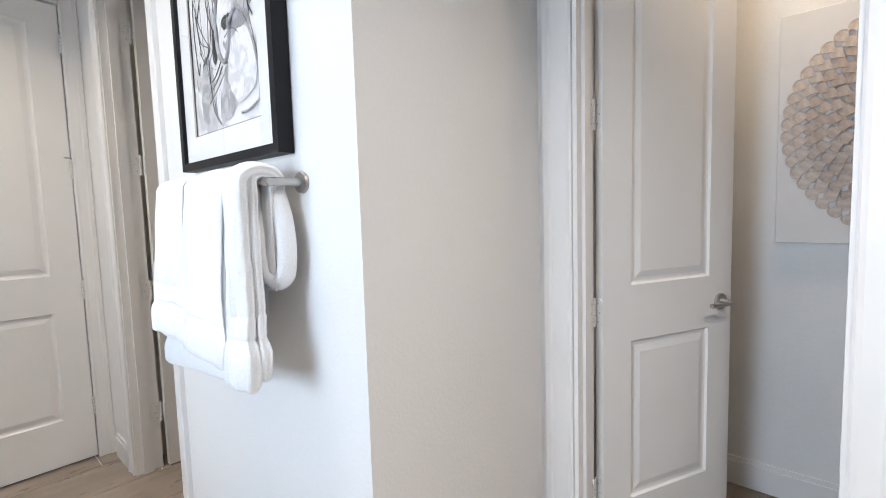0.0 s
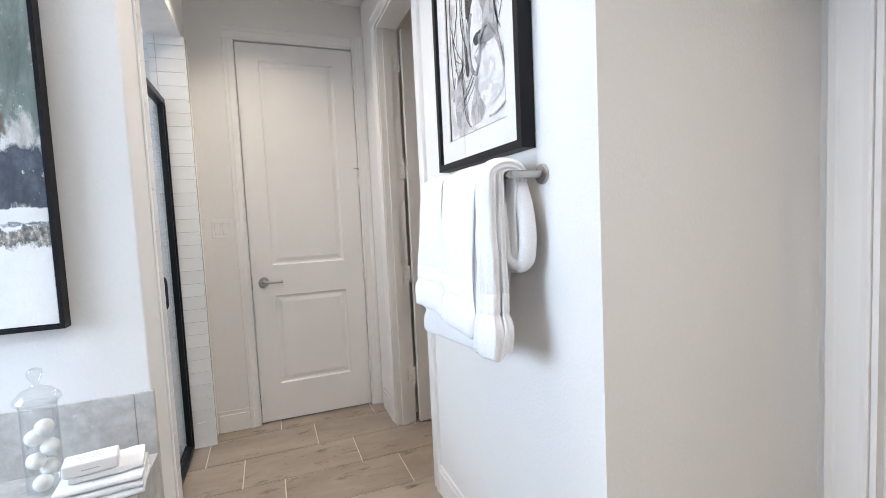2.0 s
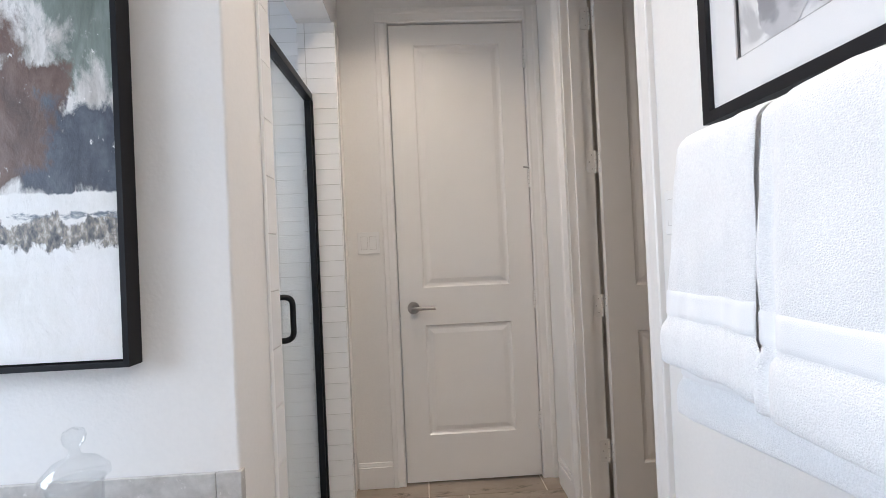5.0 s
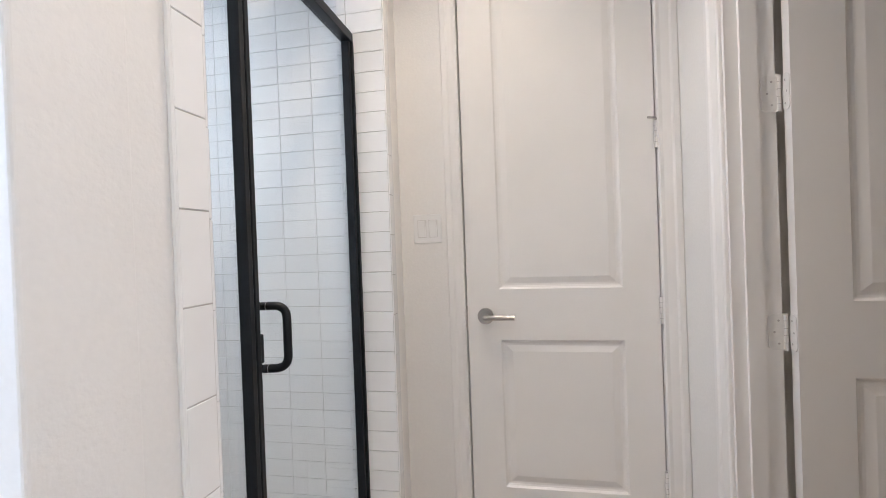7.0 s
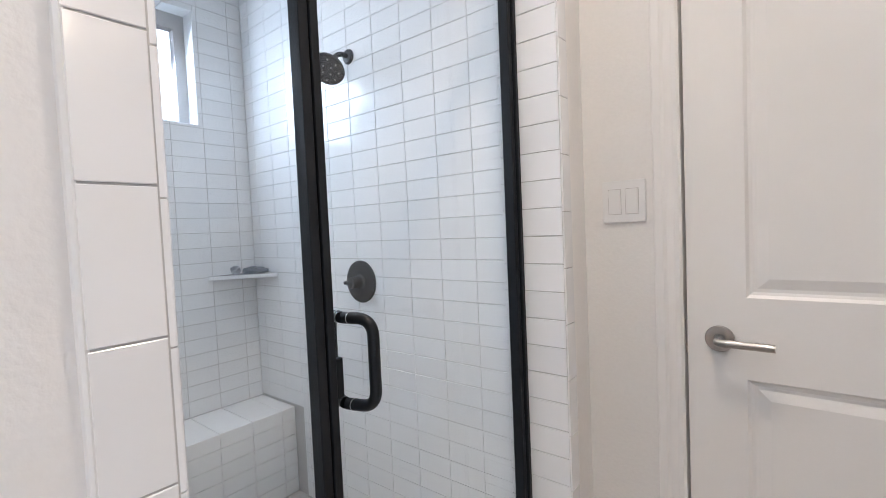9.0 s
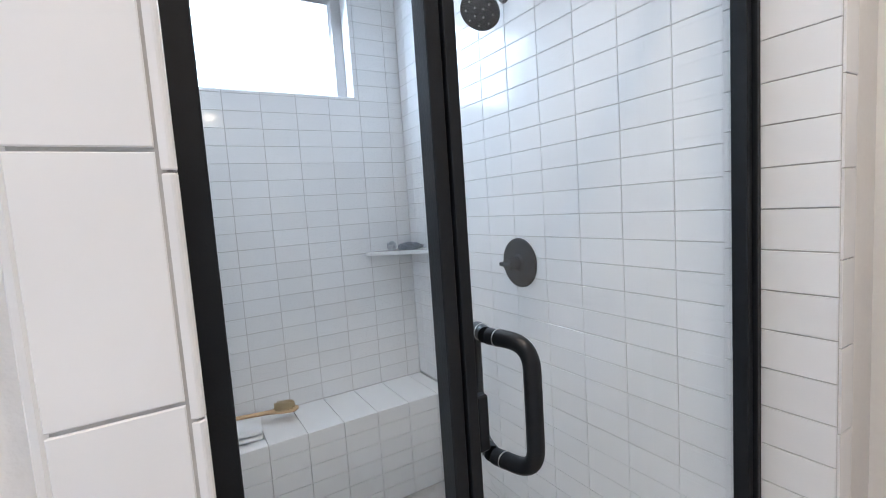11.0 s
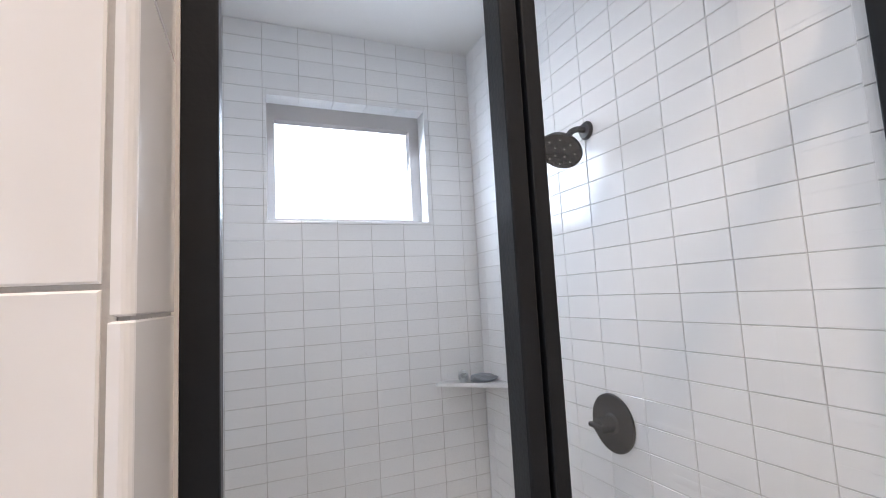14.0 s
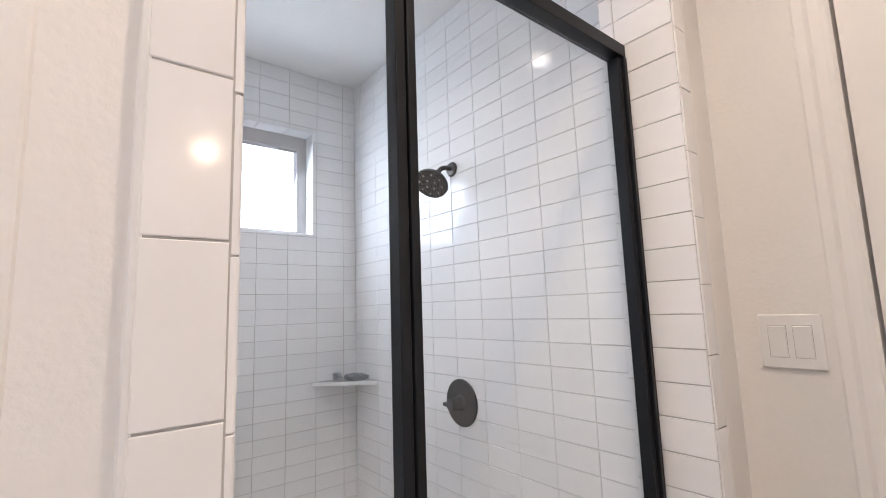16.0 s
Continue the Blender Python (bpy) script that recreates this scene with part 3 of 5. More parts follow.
spray = part("spray_head", moved(lathe([(0.012, 0.024), (0.02, 0.018), (0.045, 0.004), (0.062, -0.004), (0.066, -0.012), (0.064, -0.018), (0.058, -0.0185), (0.0, -0.0186)][:-1], 40), hm), MATTE_BLACK, sh, "", True)
for k in range(12):
    r, a = (0.045, k * math.pi / 4) if k < 8 else (0.02, k * math.pi / 2)
    part("nozzle", moved(lathe([(0.0034, -0.0182), (0.0028, -0.022)], 8), hm @ pose(r * math.cos(a), r * math.sin(a), 0)), VINYL, spray)

vm = thing("shower_valve", pose(FX, FY + 0.008, 1.043, 0, 90, 0), "black round shower mixer plate with lever knob", "shower valve")
part("escutcheon", lathe([(0.085, 0), (0.085, 0.004), (0.082, 0.007), (0.03, 0.008)], 48), MATTE_BLACK, vm, "", True)
part("knob", moved(lathe([(0.03, 0.008), (0.0235, 0.014), (0.0225, 0.052), (0.021, 0.058), (0.018, 0.06)], 32), pose(0, 0, 0)), MATTE_BLACK, vm, "", True)
part("lever", boxes((-0.007, 0.007, -0.034, 0.024, 0.044, 0.066), bevel=0.004, seg=3), MATTE_BLACK, vm)
part("lever_strip", boxes((0.0066, 0.0076, -0.028, 0.016, 0.051, 0.058)), NICKEL, vm, "thin nickel strip along the lever")

# corner shelf and bench
SHELF = 1.062
bm = bmesh.new()
tri = [(XH, YB), (XH + 0.24, YB), (XH + 0.24, YB + 0.012), (XH + 0.012, YB + 0.215), (XH, YB + 0.215)]
lo, hi = [bm.verts.new((x, y, SHELF - 0.018)) for x, y in tri], [bm.verts.new((x, y, SHELF)) for x, y in tri]
bm.faces.new(lo), bm.faces.new(hi)
for k in range(5):
    bm.faces.new([lo[k], lo[(k + 1) % 5], hi[(k + 1) % 5], hi[k]])
bmesh.ops.bevel(bm, geom=list(bm.edges), offset=0.0025, segments=2, affect="EDGES")
tagged(part("corner_shelf", bm, TILE), "white tiled triangular corner shelf in the shower", "shelf")

BZ, BY = 0.42, 0.743
bench = thing("shower_bench", pose(0, 0, 0), "white tiled bench along the shower's window wall", "bench")
part("bench_core", boxes((XH + 0.001, XL - 0.001, YB + 0.001, BY - 0.008, 0.005, BZ - 0.008)), GROUT, bench)

# grey bath mitt and rolled cloth on the shelf
bm = bmesh.new()
bmesh.ops.create_uvsphere(bm, u_segments=40, v_segments=24, radius=1)
for v in bm.verts:
    n = noise.noise(v.co * 2.1) * 0.16 + noise.noise(v.co * 6.5) * 0.07
    taper = 1.0 - 0.28 * v.co.x
    v.co = Vector((v.co.x * 0.058, v.co.y * 0.036 * taper, max(v.co.z, -0.7) * 0.021 * taper)) * (1 + n)
mitt = tagged(part("bath_mitt", moved(bm, pose(XH + 0.058, YB + 0.112, SHELF + 0.014, 0, 0, 154)), MITT_CLOTH, None, "", True), "crumpled grey mesh bath mitt on the corner shelf", "bath mitt")
bm, rows = bmesh.new(), []
for k in range(60):
    a = k * 0.33
    r = 0.006 + 0.00092 * k * 0.33
    rows.append([bm.verts.new((r * math.cos(a), y, r * math.sin(a))) for y in (-0.034, -0.01, 0.012, 0.034)])
for a, b in zip(rows, rows[1:]):
    for k in range(3):
        bm.faces.new([a[k], a[k + 1], b[k + 1], b[k]])
thicken(bm, 0.003)
tagged(part("rolled_cloth", moved(bm, pose(XH + 0.134, YB + 0.066, SHELF + 0.0245, 0, 0, -24)), GREY_CLOTH, None, "", True), "small rolled grey washcloth on the corner shelf", "washcloth")

# folded towel, pouch and brush on the bench


def soft_slab(name, lx, ly, h, mat, m, label, category, layers=1, seed=0):
    """A folded cloth: rounded layers with slightly uneven edges."""
    bm = bmesh.new()
    for k in range(layers):
        z0, z1 = h * k / layers, h * (k + 0.97) / layers
        nx, nz = 14, 8
        rings = []
        for j in range(nx + 1):
            x = (j / nx - 0.5) * lx
            end = 1 - 0.25 * max(0, abs(j / nx - 0.5) * 2 - 0.86) / 0.14
            ring = []
            for i in range(24):
                a = 2 * math.pi * i / 24
                ca, sa = math.cos(a), math.sin(a)
                yy = math.copysign(abs(ca) ** 0.28, ca) * ly / 2 * (0.97 + 0.03 * end)
                zz = (z0 + z1) / 2 + math.copysign(abs(sa) ** 0.5, sa) * (z1 - z0) / 2 * end
                w = noise.noise(Vector((x * 30 + seed, yy * 30, k * 7.0))) * 0.0035
                ring.append(bm.verts.new((x + noise.noise(Vector((yy * 22, zz * 60, seed + k))) * 0.004, yy + w, max(zz + w, 0.0005))))
            rings.append(ring)
        for a, b in zip(rings, rings[1:]):
            for i in range(24):
                bm.faces.new([a[i], a[(i + 1) % 24], b[(i + 1) % 24], b[i]])
        bm.faces.new(rings[0]), bm.faces.new(rings[-1])
    return tagged(part(name, moved(bm, m), mat, None, "", True), label, category)


soft_slab("folded_towel", 0.27, 0.16, 0.045, TERRY, pose(-3.21, 0.6, BZ + 0.001, 0, 0, -6), "folded white towel on the shower bench", "towel", 2, 3)
PATTERN = material("dotted_pouch", (0.7, 0.72, 0.74), 0.8, grain=0.45, grain_scale=45, bump=0.3, bump_scale=120)
soft_slab("dotted_pouch", 0.12, 0.085, 0.028, PATTERN, pose(-3.13, 0.62, BZ + 0.046, 0, 0, 10), "small white pouch with dark dots on the folded towel", "pouch", 1, 9)
br = thing("bath_brush", pose(-3.27, 0.545, BZ + 0.052, 0, 2, 172), "long handled wooden bath brush lying over a folded towel", "brush")
bm = bmesh.new()
rows = []
for k in range(25):
    t = k / 24
    x = -0.19 + 0.42 * t
    w = 0.011 + 0.002 * math.cos(t * 9) if t < 0.72 else 0.011 + 0.027 * math.sin(min(1, (t - 0.72) / 0.2) * math.pi / 2)
    if t > 0.93:
        w *= math.sqrt(max(0.02, 1 - ((t - 0.93) / 0.07) ** 2))
    hgt = 0.0075
    rows.append([bm.verts.new((x, w * math.cos(2 * math.pi * i / 14), hgt * math.sin(2 * math.pi * i / 14))) for i in range(14)])
for a, b in zip(rows, rows[1:]):
    for i in range(14):
        bm.faces.new([a[i], a[(i + 1) % 14], b[(i + 1) % 14], b[i]])
bm.faces.new(rows[0]), bm.faces.new(rows[-1])
part("brush_handle", bm, WOOD, br, "pale beech handle and head", True)
bm = bmesh.new()
for i in range(15):
    for j in range(11):
        x, y = (i / 14 - 0.5) * 0.085, (j / 10 - 0.5) * 0.062
        if (x / 0.0425) ** 2 + (y / 0.031) ** 2 < 1:
            jx, jy = random.uniform(-0.002, 0.002), random.uniform(-0.002, 0.002)
            box(bm, 0.175 + x - 0.0022 + jx, 0.175 + x + 0.0022 + jx, y - 0.0022 + jy, y + 0.0022 + jy, 0.004, 0.03 + random.uniform(-0.002, 0.002))
part("bristles", bm, BRISTLE, br, "tan natural bristles")

# ---- framed print over the towel bar ----
PX0, PX1, PZ0, PZ1, PF = -2.757, -2.136, 1.474, 2.4, 3.19
pic = thing("framed_print", pose(0, 0, 0), "abstract black and white print in deep black frame", "picture")
part("frame", plate([PX0, PX1], [PZ0, PZ1], [(PX0 + 0.024, PX1 - 0.024, PZ0 + 0.024, PZ1 - 0.024)], PF, YS - 0.002, "y"), FRAME_BLACK, pic)
part("mat", plate([PX0 + 0.024, PX1 - 0.024], [PZ0 + 0.024, PZ1 - 0.024], [(PX0 + 0.096, PX1 - 0.096, PZ0 + 0.102, PZ1 - 0.102)], PF + 0.012, PF + 0.016, "y"), MAT, pic)
AX0, AX1, AZ0, AZ1, AY = PX0 + 0.094, PX1 - 0.094, PZ0 + 0.1, PZ1 - 0.1, PF + 0.02
part("fillet", plate([AX0 - 0.002, AX1 + 0.002], [AZ0 - 0.002, AZ1 + 0.002], [(AX0 + 0.0055, AX1 - 0.0055, AZ0 + 0.0055, AZ1 - 0.0055)], PF + 0.0165, AY - 0.001, "y"), FRAME_BLACK, pic)


def wash(name, lo, hi, scale, cut):
    m = bpy.data.materials.new(name)
    m.use_nodes = True
    n, l = m.node_tree.nodes, m.node_tree.links
    tc, t, r = n.new("ShaderNodeTexCoord"), n.new("ShaderNodeTexNoise"), n.new("ShaderNodeValToRGB")
    t.inputs["Scale"].default_value, t.inputs["Detail"].default_value, t.inputs["Distortion"].default_value = scale, 6, 1.5
    r.color_ramp.elements[0].position, r.color_ramp.elements[0].color = cut, (*lo, 1)
    r.color_ramp.elements[1].position, r.color_ramp.elements[1].color = cut + 0.12, (*hi, 1)
    l.new(tc.outputs["Object"], t.inputs["Vector"]), l.new(t.outputs["Fac"], r.inputs["Fac"])
    l.new(r.outputs[0], n["Principled BSDF"].inputs["Base Color"])
    n["Principled BSDF"].inputs["Roughness"].default_value = 0.8
    return m


part("print_paper", boxes((AX0, AX1, AY, AY + 0.003, AZ0, AZ1)), wash("ink_wash", (0.52, 0.52, 0.53), (0.82, 0.82, 0.82), 7, 0.36), pic)


def blob(name, cx, cz, pts, mat, y):
    """A flat painted patch with an uneven edge: angle-wise radii around a centre."""
    bm = bmesh.new()
    n = 44
    ring = []
    for k in range(n):
        a = 2 * math.pi * k / n
        f = k / n * len(pts)
        i, t = int(f), f % 1
        t = t * t * (3 - 2 * t)
        r = pts[i % len(pts)] * (1 - t) + pts[(i + 1) % len(pts)] * t
        r *= 1 + 0.1 * noise.noise(Vector((cx * 9 + k * 0.7, cz * 9, 0)))
        ring.append(bm.verts.new((cx + r * math.cos(a), y, cz + r * math.sin(a))))
    bm.faces.new(ring)
    top = [bm.verts.new((v.co.x, y - 0.0006, v.co.z)) for v in ring]
    bm.faces.new(top)
    for k in range(n):
        bm.faces.new([ring[k], ring[(k + 1) % n], top[(k + 1) % n], top[k]])
    return part(name, bm, mat, pic)


INK_BLACK = material("black_ink", (0.02, 0.02, 0.022), 0.6, vary=0.2, vary_scale=40)
GREY_WASH = wash("grey_wash", (0.3, 0.3, 0.32), (0.52, 0.52, 0.54), 14, 0.42)
PALE_WASH = wash("pale_wash", (0.62, 0.63, 0.65), (0.84, 0.84, 0.85), 16, 0.4)
W, H2 = AX1 - AX0, AZ1 - AZ0
at = lambda u, v: (AX0 + u * W, AZ0 + v * H2)
blob("ink_patch", *at(0.25, 0.1), (0.05, 0.06, 0.15, 0.07, 0.05, 0.06, 0.075, 0.07), GREY_WASH, AY - 0.001)
blob("ink_patch", *at(0.57, 0.12), (0.05, 0.06, 0.09, 0.05, 0.06, 0.08, 0.06, 0.05), GREY_WASH, AY - 0.001)
blob("ink_patch", *at(0.68, 0.38), (0.09, 0.1, 0.16, 0.09, 0.07, 0.08, 0.12, 0.1), GREY_WASH, AY - 0.0015)
blob("ink_patch", *at(0.76, 0.22), (0.085, 0.1, 0.09, 0.09, 0.08, 0.09, 0.1, 0.1), PALE_WASH, AY - 0.0025)
blob("ink_patch", *at(0.56, 0.45), (0.05, 0.06, 0.09, 0.06, 0.05, 0.06, 0.09, 0.06), PALE_WASH, AY - 0.0025)
blob("ink_patch", *at(0.6, 0.4), (0.035, 0.02, 0.012, 0.02, 0.035, 0.03, 0.022, 0.03), INK_BLACK, AY - 0.0035)
blob("ink_patch", *at(0.47, 0.66), (0.05, 0.06, 0.075, 0.04, 0.03, 0.05, 0.13, 0.06), INK_BLACK, AY - 0.0015)
blob("ink_patch", *at(0.49, 0.66), (0.008, 0.012, 0.03, 0.012, 0.008, 0.012, 0.03, 0.012), PALE_WASH, AY - 0.0035)
blob("ink_patch", *at(0.39, 0.33), (0.014, 0.02, 0.05, 0.02, 0.012, 0.02, 0.05, 0.02), INK_BLACK, AY - 0.002)
blob("ink_patch", *at(0.5, 0.86), (0.09, 0.08, 0.09, 0.12, 0.08, 0.07, 0.06, 0.08), GREY_WASH, AY - 0.001)


def stroke(points, width, mat=None):
    bm = tube([(AX0 + u * W, AY - 0.0038, AZ0 + v * H2) for u, v in arc3(points)], width, 6)
    part("ink_line", bm, mat or INK_BLACK, pic)


def arc3(points):
    """A smooth line through a few points."""
    p = [Vector((*q, 0)) for q in points]
    out = []
    for i in range(len(p) - 1):
        a, b, c, d = p[max(i - 1, 0)], p[i], p[i + 1], p[min(i + 2, len(p) - 1)]
        for k in range(7):
            t = k / 7
            v = 0.5 * (2 * b + (c - a) * t + (2 * a - 5 * b + 4 * c - d) * t * t + (3 * b - a - 3 * c + d) * t ** 3)
            out.append((v.x, v.y))
    return out + [points[-1]]


rng = random.Random(5)
for pts in (((0.06, 0.95), (0.1, 0.7), (0.08, 0.45), (0.12, 0.26), (0.15, 0.3)), ((0.1, 0.55), (0.2, 0.42), (0.36, 0.32), (0.42, 0.3)),
            ((0.12, 0.5), (0.18, 0.38), (0.32, 0.33), (0.2, 0.28)), ((0.3, 0.95), (0.34, 0.6), (0.3, 0.3), (0.33, 0.1), (0.44, 0.02)),
            ((0.36, 0.9), (0.3, 0.55), (0.38, 0.4), (0.46, 0.3)), ((0.32, 0.2), (0.4, 0.22), (0.5, 0.27)), ((0.33, 0.17), (0.42, 0.2), (0.5, 0.24)),
            ((0.85, 0.8), (0.78, 0.66), (0.86, 0.5), (0.9, 0.38)), ((0.8, 0.85), (0.9, 0.7), (0.84, 0.55), (0.93, 0.45)), ((0.55, 0.34), (0.66, 0.36), (0.75, 0.33)),
            ((0.9, 0.36), (0.96, 0.24), (0.97, 0.12)), ((0.2, 0.95), (0.14, 0.8), (0.24, 0.62), (0.14, 0.46)), ((0.4, 0.98), (0.42, 0.8), (0.36, 0.7))):
    stroke(pts, rng.choice((0.0007, 0.001, 0.0014)))
for pts in (((0.12, 0.62), (0.16, 0.4), (0.24, 0.3), (0.36, 0.25), (0.44, 0.24)), ((0.2, 0.6), (0.22, 0.38), (0.3, 0.2), (0.38, 0.07), (0.43, 0.03)),
            ((0.14, 0.44), (0.2, 0.31), (0.3, 0.28), (0.4, 0.36), (0.42, 0.5)), ((0.3, 0.62), (0.36, 0.48), (0.34, 0.36), (0.24, 0.3), (0.16, 0.34)),
            ((0.26, 0.15), (0.36, 0.19), (0.5, 0.22)), ((0.27, 0.12), (0.4, 0.16), (0.52, 0.21)), ((0.88, 0.62), (0.86, 0.46), (0.94, 0.36)), ((0.96, 0.6), (0.88, 0.48), (0.84, 0.4)),
            ((0.9, 0.55), (0.97, 0.47), (0.92, 0.4)), ((0.4, 0.6), (0.41, 0.46), (0.46, 0.38), (0.44, 0.3)), ((0.08, 0.24), (0.1, 0.19), (0.13, 0.22))):
    stroke(pts, rng.choice((0.0006, 0.0009, 0.0012)))
for pts, wide in ((((0.84, 0.36), (0.93, 0.28), (0.985, 0.16), (0.985, 0.07)), 0.0045), (((0.985, 0.07), (0.86, 0.045), (0.74, 0.04)), 0.0035),
                  (((0.5, 0.52), (0.44, 0.42), (0.46, 0.3), (0.55, 0.25), (0.62, 0.31), (0.63, 0.4)), 0.006), (((0.62, 0.38), (0.74, 0.42), (0.84, 0.36)), 0.0055)):
    stroke(pts, wide, GREY_WASH)
part("glazing", boxes((PX0 + 0.023, PX1 - 0.023, PF + 0.006, PF + 0.008, PZ0 + 0.023, PZ1 - 0.023)), ART_GLASS, pic).visible_shadow = False

# ---- towel bar and towels ----
BARY, BARZ = YS - 0.092, 1.4
tb = thing("towel_bar", pose(0, 0, 0), "brushed nickel towel bar with round wall flanges", "towel bar")
for x in (-2.107, -2.72):
    part("wall_flange", moved(lathe([(0.027, 0), (0.027, 0.006), (0.025, 0.009), (0.011, 0.0095), (0.0105, 0.06)], 36), pose(x, YS - 0.001, BARZ, 90)), NICKEL, tb, "", True)
part("post", tube([(-2.107, YS - 0.06, BARZ), (-2.107, BARY - 0.01, BARZ)], 0.0105), NICKEL, tb, "", True)
part("post", tube([(-2.72, YS - 0.06, BARZ), (-2.72, BARY - 0.01, BARZ)], 0.0105), NICKEL, tb, "", True)
part("rod", tube([(-2.74, BARY, BARZ), (-2.095, BARY, BARZ)], 0.0085), NICKEL, tb, "", True)


def ridge(u, c, w):
    return math.exp(-((u - c) / w) ** 2)


def hanging_towel(name, x0, x1, zb, back, r, th, label, seed=0.0, band=0.09, belly=0.02, spread=0.015, skew=0.0, square=4.5, grooves=(), lean=0.0):
    """A towel folded in layers and laid over the bar: a padded strip with round folded edges, front and back ends hanging."""
    e = thing(name, pose(0, 0, 0), label, "towel")
    rear = min(r, 0.062 - th / 2)
    path = []
    for k in range(9):
        path.append((BARY + rear, BARZ - back * (1 - k / 9), 0, 1, -1 + k / 9))
    for k in range(13):
        a = math.pi * k / 12
        rr = rear + (r - rear) * k / 12
        path.append((BARY + rr * math.cos(a), BARZ + (0.008 + 0.42 * r) * math.sin(a), math.cos(a), math.sin(a), 0.0))
    for k in range(1, 31):
        s = k / 30
        path.append((BARY - r - belly * s ** 0.8, BARZ - (BARZ - zb) * s, -1, 0, s))
    count, hem = 72, band

    def ring(y, z, s, ny, nz, grow, shrink):
        left = (1 - s) * (BARZ - zb) if s > 0 else 1.0
        t = max(0.0, min(1.0, (hem + 0.006 - left) / 0.026))
        flare = t * t * (3 - 2 * t) * (1 - 0.35 * ridge(left, 0.0, 0.02))
        pinch = 1 if hem + 0.006 < left < hem + 0.07 else 0
        hw = (x1 - x0) / 2 + spread * max(0, s) * 0.6 + 0.017 * flare
        ht = th / 2 * (1 + 0.12 * max(0, s) + 0.38 * flare - 0.16 * pinch)
        cx = (x0 + x1) / 2 - spread * max(0, s) * 0.5 + lean * max(0, s)
        out = []
        for i in range(count):
            a = 2 * math.pi * i / count
            c, d = math.cos(a), math.sin(a)
            px = math.copysign(abs(c) ** (2 / square), c)
            pt = math.copysign(abs(d) ** (2 / 2.6), d)
            u = (px + 1) / 2
            edge = 1 - 0.1 * ridge(d, 0.0, 0.16)
            lift = 0.3 * th * noise.noise(Vector((u * 4.5, s * 1.6, seed))) + 0.12 * th * noise.noise(Vector((u * 11, s * 7, seed + 3)))
            lift -= sum(g_d * ridge(u, g_c, g_w) for g_c, g_w, g_d in grooves) * min(1, 0.3 + max(0, s))
            off = (ht * pt * shrink + grow * math.copysign(1, d) * min(1, abs(d) * 3)) + (lift if d > 0 else lift * 0.5)
            wave = 0.006 * noise.noise(Vector((s * 3.0, seed, 2.0))) + 0.008 * max(0, s) * noise.noise(Vector((s * 4.5, u * 1.6, seed + 9)))
            out.append((cx + (hw + grow) * px * edge * (0.985 if shrink < 0.8 else 1) + wave, y + off * ny, z + off * nz + skew * (u - 0.5) * max(0, s) + 0.004 * noise.noise(Vector((u * 5, seed, 7))) * max(0, s)))
        return out

    def loft(rings):
        bm = bmesh.new()
        vs = [[bm.verts.new(p) for p in row] for row in rings]
        for a, c in zip(vs, vs[1:]):
            for i in range(count):
                bm.faces.new([a[i], a[(i + 1) % count], c[(i + 1) % count], c[i]])
        bm.faces.new(vs[0][::-1]), bm.faces.new(vs[-1])
        bmesh.ops.recalc_face_normals(bm, faces=bm.faces[:])
        return bm

    rows = []
    for y, z, ny, nz, s in path:
        if s < 0:
            rows.append(ring(y, z, s, 1, 0, 0, 0.9))
        elif s == 0:
            rows.append(ring(y, z, 0, ny, nz, 0, 1))
        else:
            rows.append(ring(y, z, s, -1, 0, 0, 1))
    y, z, ny, nz, s = path[-1]
    for dz, k in ((0.004, 0.86), (0.007, 0.6), (0.009, 0.25)):
        rows.append(ring(y, z - dz, 1, -1, 0, 0, k))
    part("terry", loft(rows), TERRY, e, "", True)
    if band:
        strip = []
        for k in range(9):
            s = 1 - (hem + 0.066 - 0.058 * k / 8) / (BARZ - zb)
            g = -0.001 if k in (0, 8) else 0.0022
            strip.append(ring(BARY - r - belly * s ** 0.8, BARZ - (BARZ - zb) * s, s, -1, 0, g, 1))
        part("woven_band", loft(strip), BAND, e, "smooth woven border band", True)
    return e


hanging_towel("bath_towel", -2.69, -2.2, 0.9, 0.34, 0.026, 0.022, "white terry bath towel folded over the nickel bar", 1.0, 0.06, 0.024, 0.03, 0.05, 9, ((0.32, 0.03, 0.012), (0.66, 0.03, 0.01)))
hanging_towel("hand_towel", -2.205, -2.126, 0.945, 0.26, 0.022, 0.026, "narrow end of a white terry towel behind a rolled one", 12.0, 0.085, 0.012, 0.006, 0.0, 3, (), 0.026)
hanging_towel("hand_towel", -2.69, -2.462, 0.985, 0.2, 0.05, 0.026, "white terry hand towel hanging over a bath towel", 5.0, 0.08, 0.026, 0.03, 0.0, 4, ((0.62, 0.06, 0.011), (0.3, 0.05, 0.005)))
hanging_towel("hand_towel", -2.452, -2.206, 0.968, 0.22, 0.056, 0.026, "wide white terry hand towel folded over a bath towel", 7.0, 0.085, 0.028, 0.0, -0.006, 6, ((0.1, 0.04, 0.012), (0.6, 0.08, 0.005)), 0.004)
hanging_towel("hand_towel", -2.213, -2.124, 0.928, 0.2, 0.05, 0.036, "narrow rolled white terry towel on the bar", 8.0, 0.1, 0.014, 0.02, 0.0, 3, (), 0.018)
